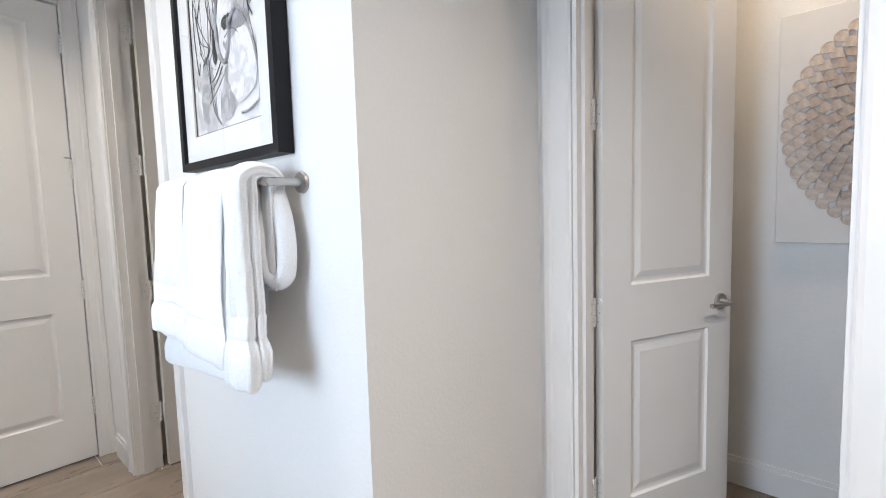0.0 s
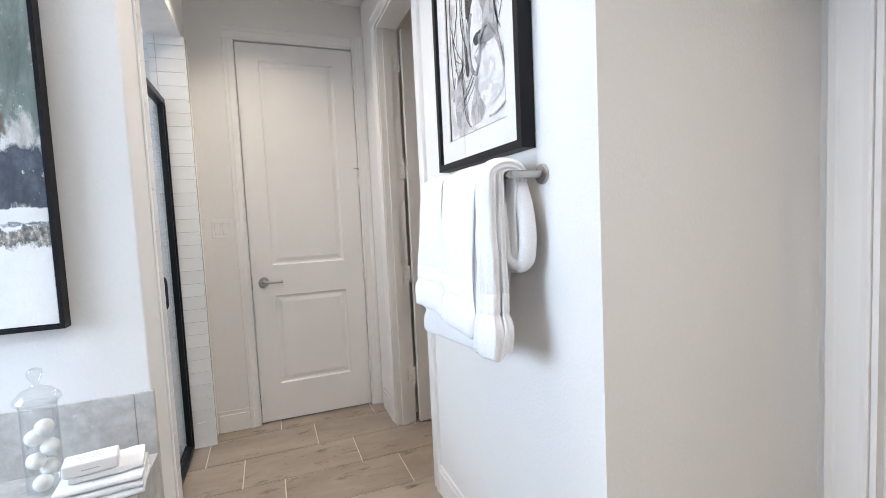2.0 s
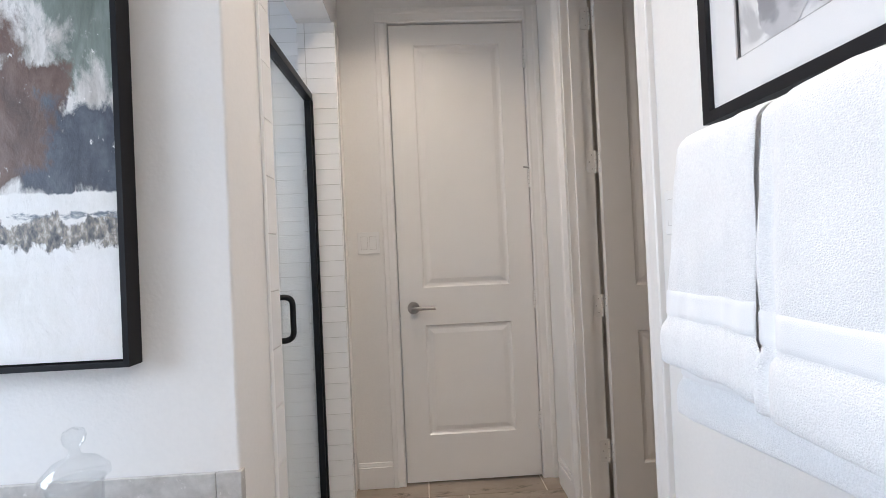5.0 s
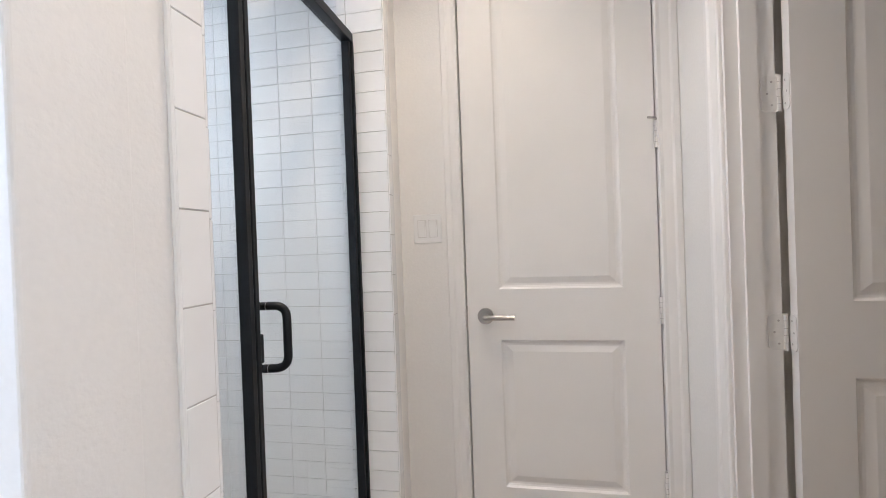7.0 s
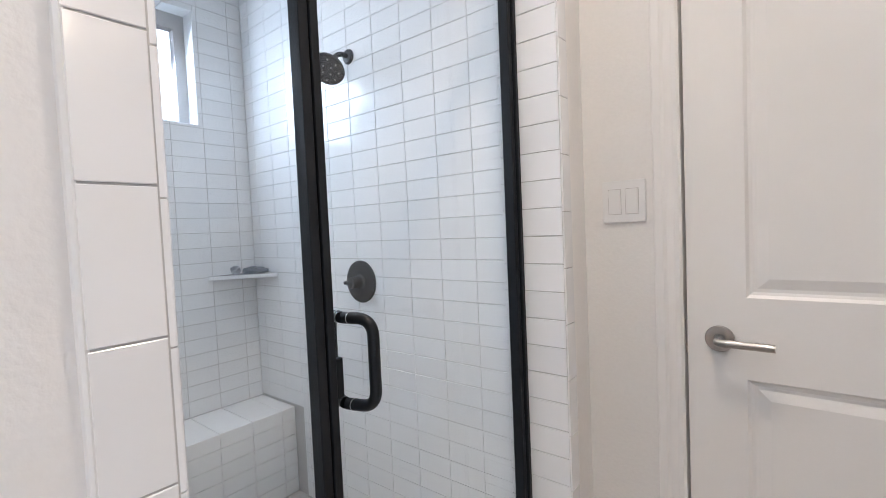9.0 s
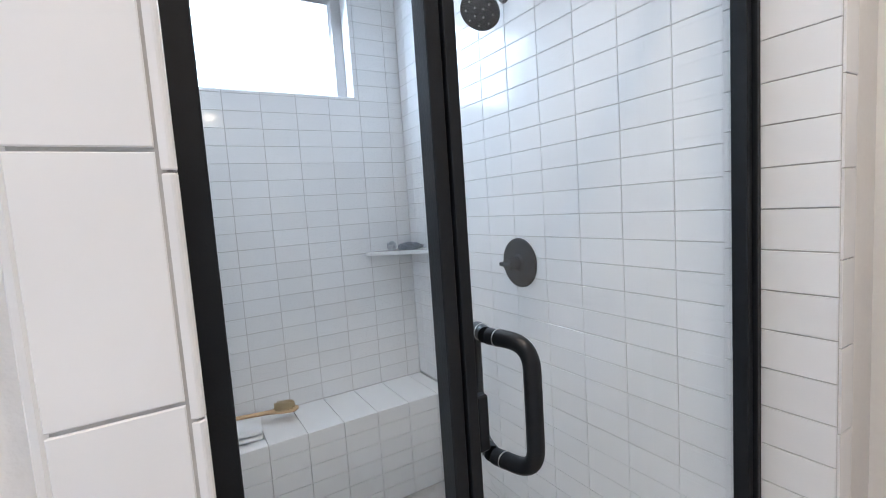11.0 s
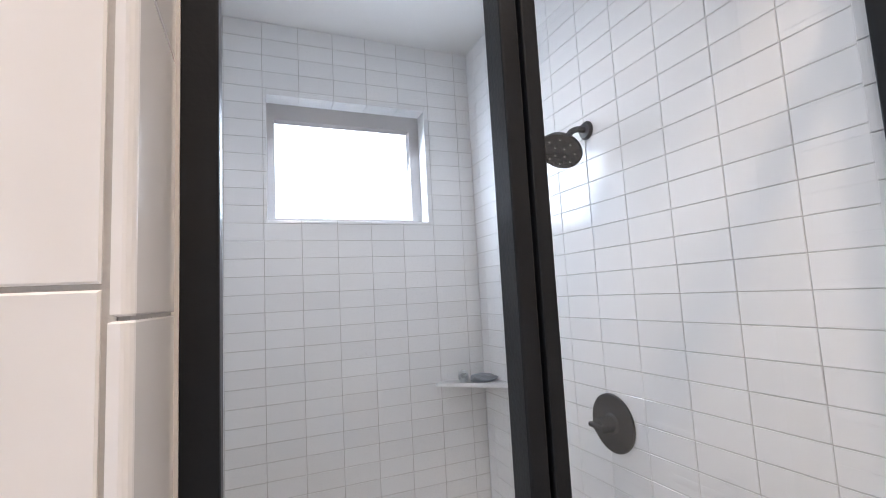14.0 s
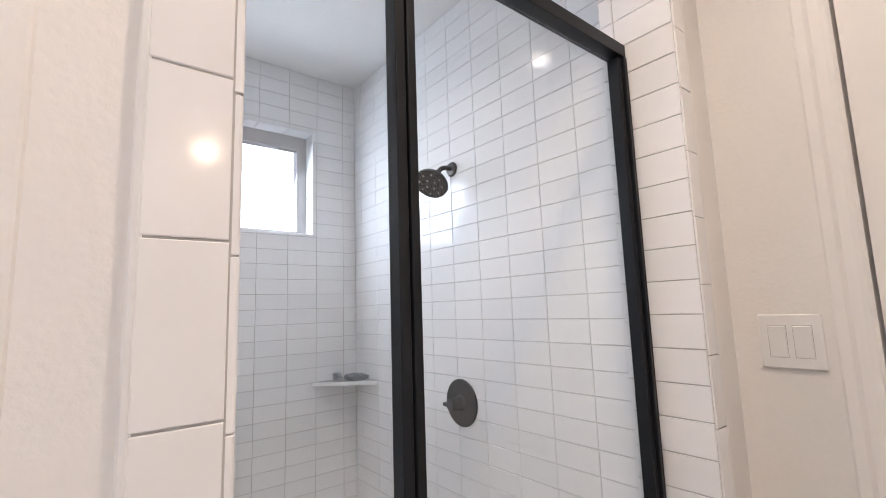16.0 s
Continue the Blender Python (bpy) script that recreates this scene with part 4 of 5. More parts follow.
# the back of the towels, hanging in a loop past the end of the stack
bm = bmesh.new()
rows = []
loop_path = [(-2.186, 3.15, 1.39), (-2.182, 3.155, 1.3), (-2.173, 3.16, 1.22), (-2.16, 3.165, 1.178), (-2.138, 3.17, 1.163), (-2.118, 3.18, 1.175), (-2.112, 3.184, 1.23), (-2.124, 3.186, 1.31), (-2.15, 3.182, 1.385)]
fine = []
for k in range(len(loop_path) - 1):
    p0, p1, p2, p3 = (Vector(loop_path[max(0, min(len(loop_path) - 1, k + d))]) for d in (-1, 0, 1, 2))
    for q in range(5):
        t = q / 5
        fine.append(0.5 * (2 * p1 + (p2 - p0) * t + (2 * p0 - 5 * p1 + 4 * p2 - p3) * t * t + (3 * p1 - p0 - 3 * p2 + p3) * t ** 3))
for k, p in enumerate(fine):
    d = (fine[min(k + 1, len(fine) - 1)] - fine[max(k - 1, 0)]).normalized()
    side = d.cross(Vector((0, 1, 0))).normalized()
    rows.append([bm.verts.new(p + side * (0.0205 * math.cos(2 * math.pi * i / 18) * (1 + 0.2 * noise.noise(Vector((k * 0.25, i * 0.4, 3)))))
                              + Vector((0, 0.024, 0)) * math.sin(2 * math.pi * i / 18)) for i in range(18)])
for a, c in zip(rows, rows[1:]):
    for i in range(18):
        bm.faces.new([a[i], a[(i + 1) % 18], c[(i + 1) % 18], c[i]])
bm.faces.new(rows[0]), bm.faces.new(rows[-1])
bmesh.ops.recalc_face_normals(bm, faces=bm.faces[:])
tagged(part("hand_towel", bm, TERRY, None, "", True), "looped back fold of white terry towel behind the bar", "towel")


# ---- light switches ----


def switch_plate(m, gangs, label):
    e = thing("light_switch", m, label, "light switch")
    w = 0.07 + 0.046 * (gangs - 1)
    part("cover_plate", boxes((-w / 2, w / 2, -0.006, 0, -0.0585, 0.0585), bevel=0.003, seg=2), PLASTIC, e)
    for k in range(gangs):
        x = (k - (gangs - 1) / 2) * 0.046
        part("rocker_frame", plate([x - 0.0175, x + 0.0175], [-0.035, 0.035], [(x - 0.0165, x + 0.0165, -0.034, 0.034)], -0.0068, -0.005, "y"), VINYL, e)
        bm = boxes((x - 0.0162, x + 0.0162, -0.009, -0.004, -0.0335, 0.0335), bevel=0.001)
        part("rocker", moved(bm, pose(0, 0, 0, 3)), PLASTIC, e)
        for z in (-0.048, 0.048):
            part("screw", moved(lathe([(0.0028, 0), (0.0028, 0.0015)], 10), pose(x, -0.0055, z, 90)), PLASTIC, e)
    return e


switch_plate(pose(XD + 0.001, 2.28, 1.293, 0, 0, 90), 2, "white two-gang rocker switch plate beside the closed door")
switch_plate(pose(-2.967, YS - 0.001, 1.303), 1, "white single rocker switch plate beside the doorway")

# ---- painting over the tub ----
QY1, QZ0, QX = 1.949, 1.015, XT + 0.001
QY0, QZ1 = 0.92, 2.22


def painting_material():
    m = bpy.data.materials.new("abstract_painting")
    m.use_nodes = True
    n, l = m.node_tree.nodes, m.node_tree.links
    b = n["Principled BSDF"]
    tc, sp = n.new("ShaderNodeTexCoord"), n.new("ShaderNodeSeparateXYZ")
    l.new(tc.outputs["Object"], sp.inputs[0])

    def node(kind, **inputs):
        x = n.new(kind)
        for k, v in inputs.items():
            x.inputs[k].default_value = v
        return x

    def noise_of(scale, detail, dist, stretch=(1, 1, 1)):
        mp = node("ShaderNodeMapping")
        mp.inputs["Scale"].default_value = stretch
        t = node("ShaderNodeTexNoise", Scale=scale, Detail=detail, Distortion=dist, Roughness=0.65)
        l.new(tc.outputs["Object"], mp.inputs[0]), l.new(mp.outputs[0], t.inputs["Vector"])
        return t.outputs["Fac"]

    def math_of(op, a, c):
        x = n.new("ShaderNodeMath")
        x.operation = op
        for i, v in enumerate((a, c)):
            if isinstance(v, (int, float)):
                x.inputs[i].default_value = v
            else:
                l.new(v, x.inputs[i])
        return x.outputs[0]

    def ramp(fac, stops):
        r = n.new("ShaderNodeValToRGB")
        e = r.color_ramp.elements
        while len(e) < len(stops):
            e.new(0.5)
        for k, (p, c) in enumerate(stops):
            e[k].position, e[k].color = p, (*c, 1)
        l.new(fac, r.inputs[0])
        return r.outputs[0]

    def mix(fac, a, c):
        x = n.new("ShaderNodeMix")
        x.data_type = "RGBA"
        l.new(fac, x.inputs["Factor"]), l.new(a, x.inputs["A"]), l.new(c, x.inputs["B"])
        return x.outputs["Result"]

    def window_mask(yc, yw, zc, zw, edge, wob, rag):
        """A soft-edged rectangle with a ragged rim."""
        dy = math_of("SUBTRACT", yw, math_of("ABSOLUTE", math_of("SUBTRACT", sp.outputs["Y"], yc), 0))
        dz = math_of("SUBTRACT", zw, math_of("ABSOLUTE", math_of("SUBTRACT", sp.outputs["Z"], zc), 0))
        d = math_of("MINIMUM", dy, dz)
        d = math_of("ADD", d, math_of("MULTIPLY", math_of("SUBTRACT", wob, 0.5), rag * 2))
        x = n.new("ShaderNodeMapRange")
        x.inputs[1].default_value, x.inputs[2].default_value = 0.0, edge
        l.new(d, x.inputs[0])
        return x.outputs[0]

    n1, n2, n3 = noise_of(6, 10, 0.2), noise_of(17, 10, 0.25, (1, 1, 0.6)), noise_of(30, 10, 0.2, (1, 0.45, 1))
    fine, drip = noise_of(75, 6, 0.0, (1, 1, 0.55)), noise_of(16, 8, 0.3, (1, 1, 0.22))
    # pale ground with grey drags of the knife
    base = ramp(drip, [(0.3, (0.2, 0.19, 0.17)), (0.42, (0.46, 0.44, 0.41)), (0.52, (0.66, 0.64, 0.61)), (0.66, (0.8, 0.79, 0.77))])
    green = ramp(drip, [(0.3, (0.1, 0.12, 0.105)), (0.5, (0.18, 0.215, 0.19)), (0.64, (0.27, 0.31, 0.28)), (0.74, (0.6, 0.61, 0.58))])
    base = mix(window_mask(1.9, 0.16, 1.92, 0.37, 0.1, n2, 0.34), base, green)
    streak = ramp(n2, [(0.35, (0.07, 0.055, 0.045)), (0.65, (0.28, 0.24, 0.2))])
    base = mix(window_mask(1.69, 0.014, 1.93, 0.2, 0.03, n3, 0.09), base, streak)
    base = mix(window_mask(1.53, 0.012, 1.66, 0.08, 0.02, n3, 0.07), base, streak)
    grey = ramp(drip, [(0.3, (0.13, 0.125, 0.115)), (0.5, (0.25, 0.24, 0.22)), (0.66, (0.42, 0.4, 0.37))])
    base = mix(window_mask(1.575, 0.09, 1.555, 0.085, 0.02, n2, 0.09), base, grey)
    brown = ramp(n2, [(0.25, (0.05, 0.03, 0.022)), (0.5, (0.12, 0.07, 0.053)), (0.68, (0.19, 0.125, 0.098)), (0.8, (0.4, 0.33, 0.28))])
    base = mix(window_mask(1.71, 0.05, 1.71, 0.07, 0.04, n2, 0.12), base, brown)
    base = mix(window_mask(1.735, 0.115, 1.53, 0.142, 0.02, n2, 0.09), base, brown)
    blue = ramp(n2, [(0.28, (0.022, 0.026, 0.036)), (0.5, (0.058, 0.066, 0.09)), (0.68, (0.11, 0.13, 0.155)), (0.8, (0.3, 0.36, 0.4))])
    base = mix(window_mask(1.875, 0.09, 1.47, 0.115, 0.03, n2, 0.12), base, blue)
    base = mix(window_mask(1.84, 0.12, 1.41, 0.035, 0.02, n2, 0.06), base, blue)
    # scraped flecks that bare the pale ground
    fleck = n.new("ShaderNodeMapRange")
    fleck.inputs[1].default_value, fleck.inputs[2].default_value, fleck.inputs[3].default_value, fleck.inputs[4].default_value = 0.66, 0.7, 0, 0.85
    l.new(fine, fleck.inputs[0])
    cream = ramp(n1, [(0.3, (0.7, 0.68, 0.64)), (0.5, (0.78, 0.77, 0.745)), (0.65, (0.82, 0.81, 0.8))])
    base = mix(fleck.outputs[0], base, cream)
    zz = math_of("ADD", sp.outputs["Z"], math_of("MULTIPLY", math_of("SUBTRACT", n2, 0.5), 0.035))
    low = n.new("ShaderNodeMapRange")
    low.inputs[1].default_value, low.inputs[2].default_value, low.inputs[3].default_value, low.inputs[4].default_value = 1.382, 1.386, 1, 0
    l.new(zz, low.inputs[0])
    base = mix(low.outputs[0], base, cream)
    speck = ramp(fine, [(0.34, (0.05, 0.055, 0.065)), (0.46, (0.16, 0.155, 0.15)), (0.54, (0.3, 0.265, 0.22)), (0.66, (0.6, 0.57, 0.52))])
    slate = ramp(n3, [(0.35, (0.05, 0.065, 0.09)), (0.55, (0.16, 0.19, 0.22)), (0.7, (0.6, 0.62, 0.62))])
    base = mix(window_mask(1.8, 0.2, 1.302, 0.032, 0.012, n2, 0.1), base, speck)
    base = mix(window_mask(1.5, 0.7, 1.312, 0.012, 0.01, n2, 0.1), base, speck)
    base = mix(window_mask(1.4, 0.7, 1.338, 0.007, 0.008, n3, 0.045), base, slate)
    l.new(base, b.inputs["Base Color"])
    b.inputs["Roughness"].default_value = 0.6
    u = n.new("ShaderNodeBump")
    u.inputs["Strength"].default_value, u.inputs["Distance"].default_value = 0.6, 0.004
    l.new(n2, u.inputs["Height"]), l.new(u.outputs[0], b.inputs["Normal"])
    return m


pt = thing("framed_painting", pose(0, 0, 0), "large abstract canvas in brown, blue and white, thin black frame", "painting")
part("frame", plate([QY0, QY1], [QZ0, QZ1], [(QY0 + 0.012, QY1 - 0.012, QZ0 + 0.012, QZ1 - 0.012)], QX, QX + 0.045, "x"), FRAME_BLACK, pt)
part("canvas", boxes((QX + 0.004, QX + 0.036, QY0 + 0.016, QY1 - 0.016, QZ0 + 0.016, QZ1 - 0.016)), painting_material(), pt)

# ---- tub ----
DZ, DX1 = 0.56, -1.02
deck = thing("tub_deck", pose(0, 0, 0), "grey stone tiled deck around a white drop-in tub", "tub deck")
tub_c = (-1.96, 1.3)


def oval(cx, cy, rx, ry, z, n=64, p=2.6):
    return [(cx + math.copysign(abs(math.cos(a)) ** (2 / p), math.cos(a)) * rx, cy + math.copysign(abs(math.sin(a)) ** (2 / p), math.sin(a)) * ry, z) for a in (2 * math.pi * (k + 0.5) / n for k in range(n))]


bm = bmesh.new()
xs, ys = [XT + 0.011, DX1], [YB + 0.0, YF + 0.006]
inner = [bm.verts.new(p) for p in oval(*tub_c, 0.72, 0.585, DZ)]
n = len(inner)
outer = []
for v in inner:
    dx, dy = v.co.x - tub_c[0], v.co.y - tub_c[1]
    t = min((xs[1] - tub_c[0]) / dx if dx > 0 else (xs[0] - tub_c[0]) / dx, (ys[1] - tub_c[1]) / dy if dy > 0 else (ys[0] - tub_c[1]) / dy)
    outer.append(bm.verts.new((tub_c[0] + dx * t, tub_c[1] + dy * t, DZ)))
for k in range(n):
    bm.faces.new([inner[k], inner[(k + 1) % n], outer[(k + 1) % n], outer[k]])
thicken(bm, 0.02)
part("deck_top", bm, TUB_TILE, deck)
part("apron", boxes((XT + 0.011, DX1, YF - 0.02, YF + 0.004, 0.002, DZ - 0.024)), TUB_TILE, deck)
part("apron_end", boxes((DX1 - 0.02, DX1, YB, YF - 0.021, 0.002, DZ - 0.024)), TUB_TILE, deck)
tagged(part("splash_tile", boxes((XT - 0.012, XT + 0.0105, 2.1, YF + 0.006, 0.002, 0.768), (XT + 0.001, XT + 0.0105, YB + 0.001, 2.0985, DZ - 0.022, 0.768), bevel=0.001), TUB_TILE), "grey stone tile splashback above the tub deck", "backsplash")
tagged(part("splash_tile", boxes((XT + 0.0125, DX1, YB - 0.003, YB + 0.009, DZ + 0.003, 0.768), bevel=0.001), TUB_TILE), "grey stone tile splashback under the tub window", "backsplash")
rings = [oval(*tub_c, rx, ry, z) for rx, ry, z in ((0.755, 0.615, DZ + 0.002), (0.765, 0.625, DZ + 0.012), (0.755, 0.615, DZ + 0.024), (0.69, 0.55, DZ + 0.027), (0.66, 0.52, DZ + 0.016),
         (0.63, 0.49, 0.45), (0.57, 0.44, 0.22), (0.48, 0.36, 0.14), (0.25, 0.2, 0.13))]
bm = bmesh.new()
rv = [[bm.verts.new(p) for p in r] for r in rings]
for a, b in zip(rv, rv[1:]):
    for k in range(n):
        bm.faces.new([a[k], a[(k + 1) % n], b[(k + 1) % n], b[k]])
bm.faces.new(rv[-1])
tagged(part("bathtub", bm, PORCELAIN, None, "", True), "white drop-in bathtub with rounded rim", "bathtub")

# apothecary jar
JX, JY = -2.685, 1.896
jar = thing("apothecary_jar", pose(JX, JY, DZ + 0.001), "clear glass apothecary jar of white bath balls", "jar")
part("body", lathe([(0.036, 0), (0.043, 0.004), (0.0435, 0.02), (0.0435, 0.25), (0.0465, 0.262), (0.0445, 0.262), (0.0412, 0.25), (0.0412, 0.012), (0.004, 0.01)], 40), JAR_GLASS, jar, "", True).visible_shadow = False
lid = part("lid", lathe([(0.05, 0.264), (0.056, 0.269), (0.054, 0.28), (0.036, 0.3), (0.014, 0.309), (0.008, 0.318), (0.009, 0.326), (0.017, 0.336), (0.0195, 0.347), (0.016, 0.359), (0.004, 0.364)], 40), JAR_GLASS, jar, "domed glass lid with ball knob", True)
lid.visible_shadow = False
bm0 = bmesh.new()
bmesh.ops.create_icosphere(bm0, subdivisions=3, radius=0.0236)
for v in bm0.verts:
    v.co *= 1 + 0.03 * noise.noise(v.co * 60)
ball = part("bath_ball", bm0, WHITE_BALL, None, "", True)
spots = [(0.0172 * math.cos(2.7 * k), 0.0172 * math.sin(2.7 * k), 0.034 + 0.0318 * k) for k in range(6)]
ball.matrix_world = pose(JX + spots[0][0], JY + spots[0][1], DZ + spots[0][2])
tagged(ball, "white round bath ball inside the glass jar", "bath ball", "bath balls in the jar")
for a, b, c in spots[1:]:
    copy_thing(ball, pose(JX + a, JY + b, DZ + c, a * 4000, b * 3000, 40))

# folded washcloths and soap
SM = pose(-2.603, 2.062, DZ + 0.001, 0, 0, 96)
soft_slab("folded_washcloth", 0.2, 0.15, 0.062, TERRY, SM, "stack of folded white washcloths on the tub deck", "washcloth", 3, 2)
soft_slab("folded_washcloth", 0.17, 0.125, 0.024, TERRY, SM @ pose(0.012, 0.012, 0.062, 0, 0, 4), "top folded white washcloth under a wrapped soap", "washcloth", 1, 6)
soap = thing("soap_bar", SM @ pose(-0.02, -0.026, 0.087, 2, 0, 5), "paper wrapped soap bar on folded washcloths", "soap")
part("wrapper", boxes((-0.062, 0.062, -0.034, 0.034, 0, 0.036), bevel=0.005, seg=3), PAPER, soap)
for y, w in ((-0.008, 0.05), (0.002, 0.07), (0.012, 0.04)):
    part("print_bar", boxes((-w / 2, w / 2, y - 0.0015, y + 0.0015, 0.0355, 0.0364)), INK, soap, "unreadable grey print")
part("print_bar", boxes((-0.02, 0.02, -0.0345, -0.0338, 0.014, 0.017)), INK, soap)

# ---- scalloped relief art beyond the near door ----
art = thing("relief_artwork", pose(-0.865, 5.005, 1.61), "white canvas with a round relief of taupe scallop shells", "artwork")
part("canvas", boxes((-0.466, 0.466, -0.0, 0.044, -0.465, 0.465), bevel=0.003), CANVAS, art)
SHELLS = [material("shell_" + k, c, 0.45, bump=0.4, bump_scale=120, vary=0.2, vary_scale=60) for k, c in (("pale", (0.58, 0.49, 0.41)), ("taupe", (0.46, 0.37, 0.3)), ("dark", (0.33, 0.26, 0.21)))]


def shell_mesh(mat):
    bm = bmesh.new()
    ring, mid = [], []
    for k in range(14):
        a = math.pi * k / 13
        ring.append(bm.verts.new((0.026 * math.cos(a), -0.009, 0.027 * math.sin(a) + 0.004)))
        mid.append(bm.verts.new((0.02 * math.cos(a), -0.0065, 0.02 * math.sin(a) + 0.003)))
    tip = bm.verts.new((0, -0.003, -0.026))
    for k in range(13):
        bm.faces.new([ring[k], ring[k + 1], mid[k + 1], mid[k]])
        bm.faces.new([mid[k], mid[k + 1], tip])
    thicken(bm, 0.002)
    me = bpy.data.meshes.new("shell")
    bmesh.ops.recalc_face_normals(bm, faces=bm.faces)
    bm.to_mesh(me)
    bm.free()
    me.materials.append(mat)
    return me


meshes = [shell_mesh(m) for m in SHELLS]
rng = random.Random(11)
for ring in range(11):
    r = 0.425 - ring * 0.036
    count = max(1, round(2 * math.pi * r / 0.05))
    for k in range(count):
        a = 2 * math.pi * (k + 0.5 * (ring % 2)) / count
        ob = new("shell", meshes[0 if ring < 2 else 1 if ring < 6 else 2])
        ob.parent = art
        ob.matrix_local = pose(r * math.cos(a), -0.002 - ring * 0.0026, r * math.sin(a), 0, 0, 0) @ pose(0, 0, 0, 0, 90 - math.degrees(a) + rng.uniform(-7, 7), 0) @ pose(0, 0, 0, -14)

# ---- recessed ceiling lamps, two of them added as fill ----


def downlight(x, y, z, watts, color, label):
    e = thing("recessed_light", pose(x, y, z), label, "ceiling light", "recessed ceiling lights")
    part("trim_ring", lathe([(0.08, 0), (0.08, -0.004), (0.062, -0.006), (0.057, 0.0)], 36), PLASTIC, e, "", True)
    part("lens", lathe([(0.057, -0.001), (0.057, -0.0025)], 32), WARM_GLOW, e)
    la = new("lamp", bpy.data.lights.new("lamp", "AREA"))
    la.data.shape, la.data.size, la.data.energy, la.data.color = "DISK", 0.11, watts, color
    la.data.spread = radians(125)
    la.matrix_world = look((x, y, z - 0.008), (x, y, 0))
    return e


WARM = (1.0, 0.86, 0.7)
# Unseen lamp, added to lift the passage door and walls.
downlight(-3.52, 2.52, CEIL, 9.5, (1.0, 0.79, 0.56), "added recessed ceiling light that brightens the passage")
downlight(-2.4, 2.72, CEIL, 7, (1.0, 0.8, 0.58), "recessed warm ceiling light before the towel wall")
# No known source here: added fill for the corner wall and lower hall.
downlight(-0.6, 3.0, CEIL, 25, WARM, "added unseen ceiling light that fills the bathroom")
downlight(-1.25, 4.62, CEIL, 5.0, (1.0, 0.72, 0.44), "recessed warm ceiling light beyond the open door")
downlight(-3.54, 1.25, SH_CEIL, 3.4, (1.0, 0.95, 0.88), "recessed ceiling light over the shower")
globe = thing("flush_ceiling_light", pose(-3.72, 5.5, CEIL), "flush warm glass dome light on the closet ceiling", "ceiling light")
part("base", lathe([(0.11, 0), (0.11, -0.018), (0.1, -0.022), (0.09, -0.02)], 36), NICKEL, globe, "", True)
part("dome", lathe([(0.098, -0.023), (0.096, -0.05), (0.08, -0.085), (0.05, -0.108), (0.012, -0.117)], 36), WARM_GLOW, globe, "warm glowing glass dome", True).visible_shadow = False
la = new("lamp", bpy.data.lights.new("lamp", "POINT"))
la.data.energy, la.data.color, la.data.shadow_soft_size = 11, (1.0, 0.75, 0.5), 0.06
la.matrix_world = pose(-3.72, 5.5, CEIL - 0.07)

# ---- tiles ----
TILES = {}


def tile_mesh(w, h, t, mat, bevel=0.001):
    key = (round(w, 4), round(h, 4), t, mat.name)
    if key not in TILES:
        me = bpy.data.meshes.new("tile")
        b = bevel
        lo = [(-w / 2, -h / 2), (w / 2, -h / 2), (w / 2, h / 2), (-w / 2, h / 2)]
        hi = [(-w / 2 + b, -h / 2 + b), (w / 2 - b, -h / 2 + b), (w / 2 - b, h / 2 - b), (-w / 2 + b, h / 2 - b)]
        vs = [(x, 0, z) for x, z in lo] + [(x, -t + b, z) for x, z in lo] + [(x, -t, z) for x, z in hi]
        fs = [(3, 2, 1, 0), (8, 9, 10, 11)]
        for k in range(4):
            j = (k + 1) % 4
            fs += [(k, j, 4 + j, 4 + k), (4 + k, 4 + j, 8 + j, 8 + k)]
        me.from_pydata(vs, [], fs)
        me.materials.append(mat)
        TILES[key] = me
    return TILES[key]


tile_rng = random.Random(3)


def lay(parent, m, w, h, t, mat, name="tile", jitter=0.0005):
    """One tile whose face looks to local -y."""
    ob = new(name, tile_mesh(w, h, t, mat))
    ob.parent = parent
    ob.matrix_world = m @ pose(0, tile_rng.uniform(-jitter, jitter), 0, tile_rng.uniform(-0.12, 0.12), 0, tile_rng.uniform(-0.12, 0.12))
    return ob


def spans(lo, hi, joint, module):
    """Tile edges between lo and hi with a joint at a known place."""
    k = math.floor((lo - joint) / module)
    e = [lo] + [joint + i * module for i in range(k, k + 200) if lo + 0.004 < joint + i * module < hi - 0.004] + [hi]
    return list(zip(e, e[1:]))


G = 0.0019
T = 0.008
wall_back = structure(part("wall_shower_window", plate([XH, XL], [0, SH_CEIL], [WIN], YB - 0.0075, YB - 0.0015, "y"), GROUT), "white tiled shower wall with a small window", "wall")
wall_side = structure(part("wall_shower_side", boxes((XH - 0.0075, XH - 0.0015, YB, 1.99, 0, SH_CEIL)), GROUT), "white tiled shower wall with shower head", "wall")
# window wall
for x0, x1 in spans(XH, XL, -3.2005, TW):
    for z0, z1 in spans(BZ, SH_CEIL, Z0 - 0.004, TH):
        cells = [(x0, x1, z0, z1)]
        out = []
        for a, b, c, d in cells:
            wx0, wx1, wz0, wz1 = WIN
            if a < wx1 - 0.003 and b > wx0 + 0.003 and c < wz1 - 0.003 and d > wz0 + 0.003:
                if a < wx0 - 0.006:
                    out.append((a, wx0, c, d))
                if b > wx1 + 0.006:
                    out.append((wx1, b, c, d))
                if c < wz0 - 0.006:
                    out.append((max(a, wx0), min(b, wx1), c, wz0))
                if d > wz1 + 0.006:
                    out.append((max(a, wx0), min(b, wx1), wz1, d))
            else:
                out.append((a, b, c, d))
        for a, b, c, d in out:
            lay(wall_back, pose((a + b) / 2, YB - 0.0014, (c + d) / 2, 0, 0, 180), b - a - G, d - c - G, T - 0.006, TILE)
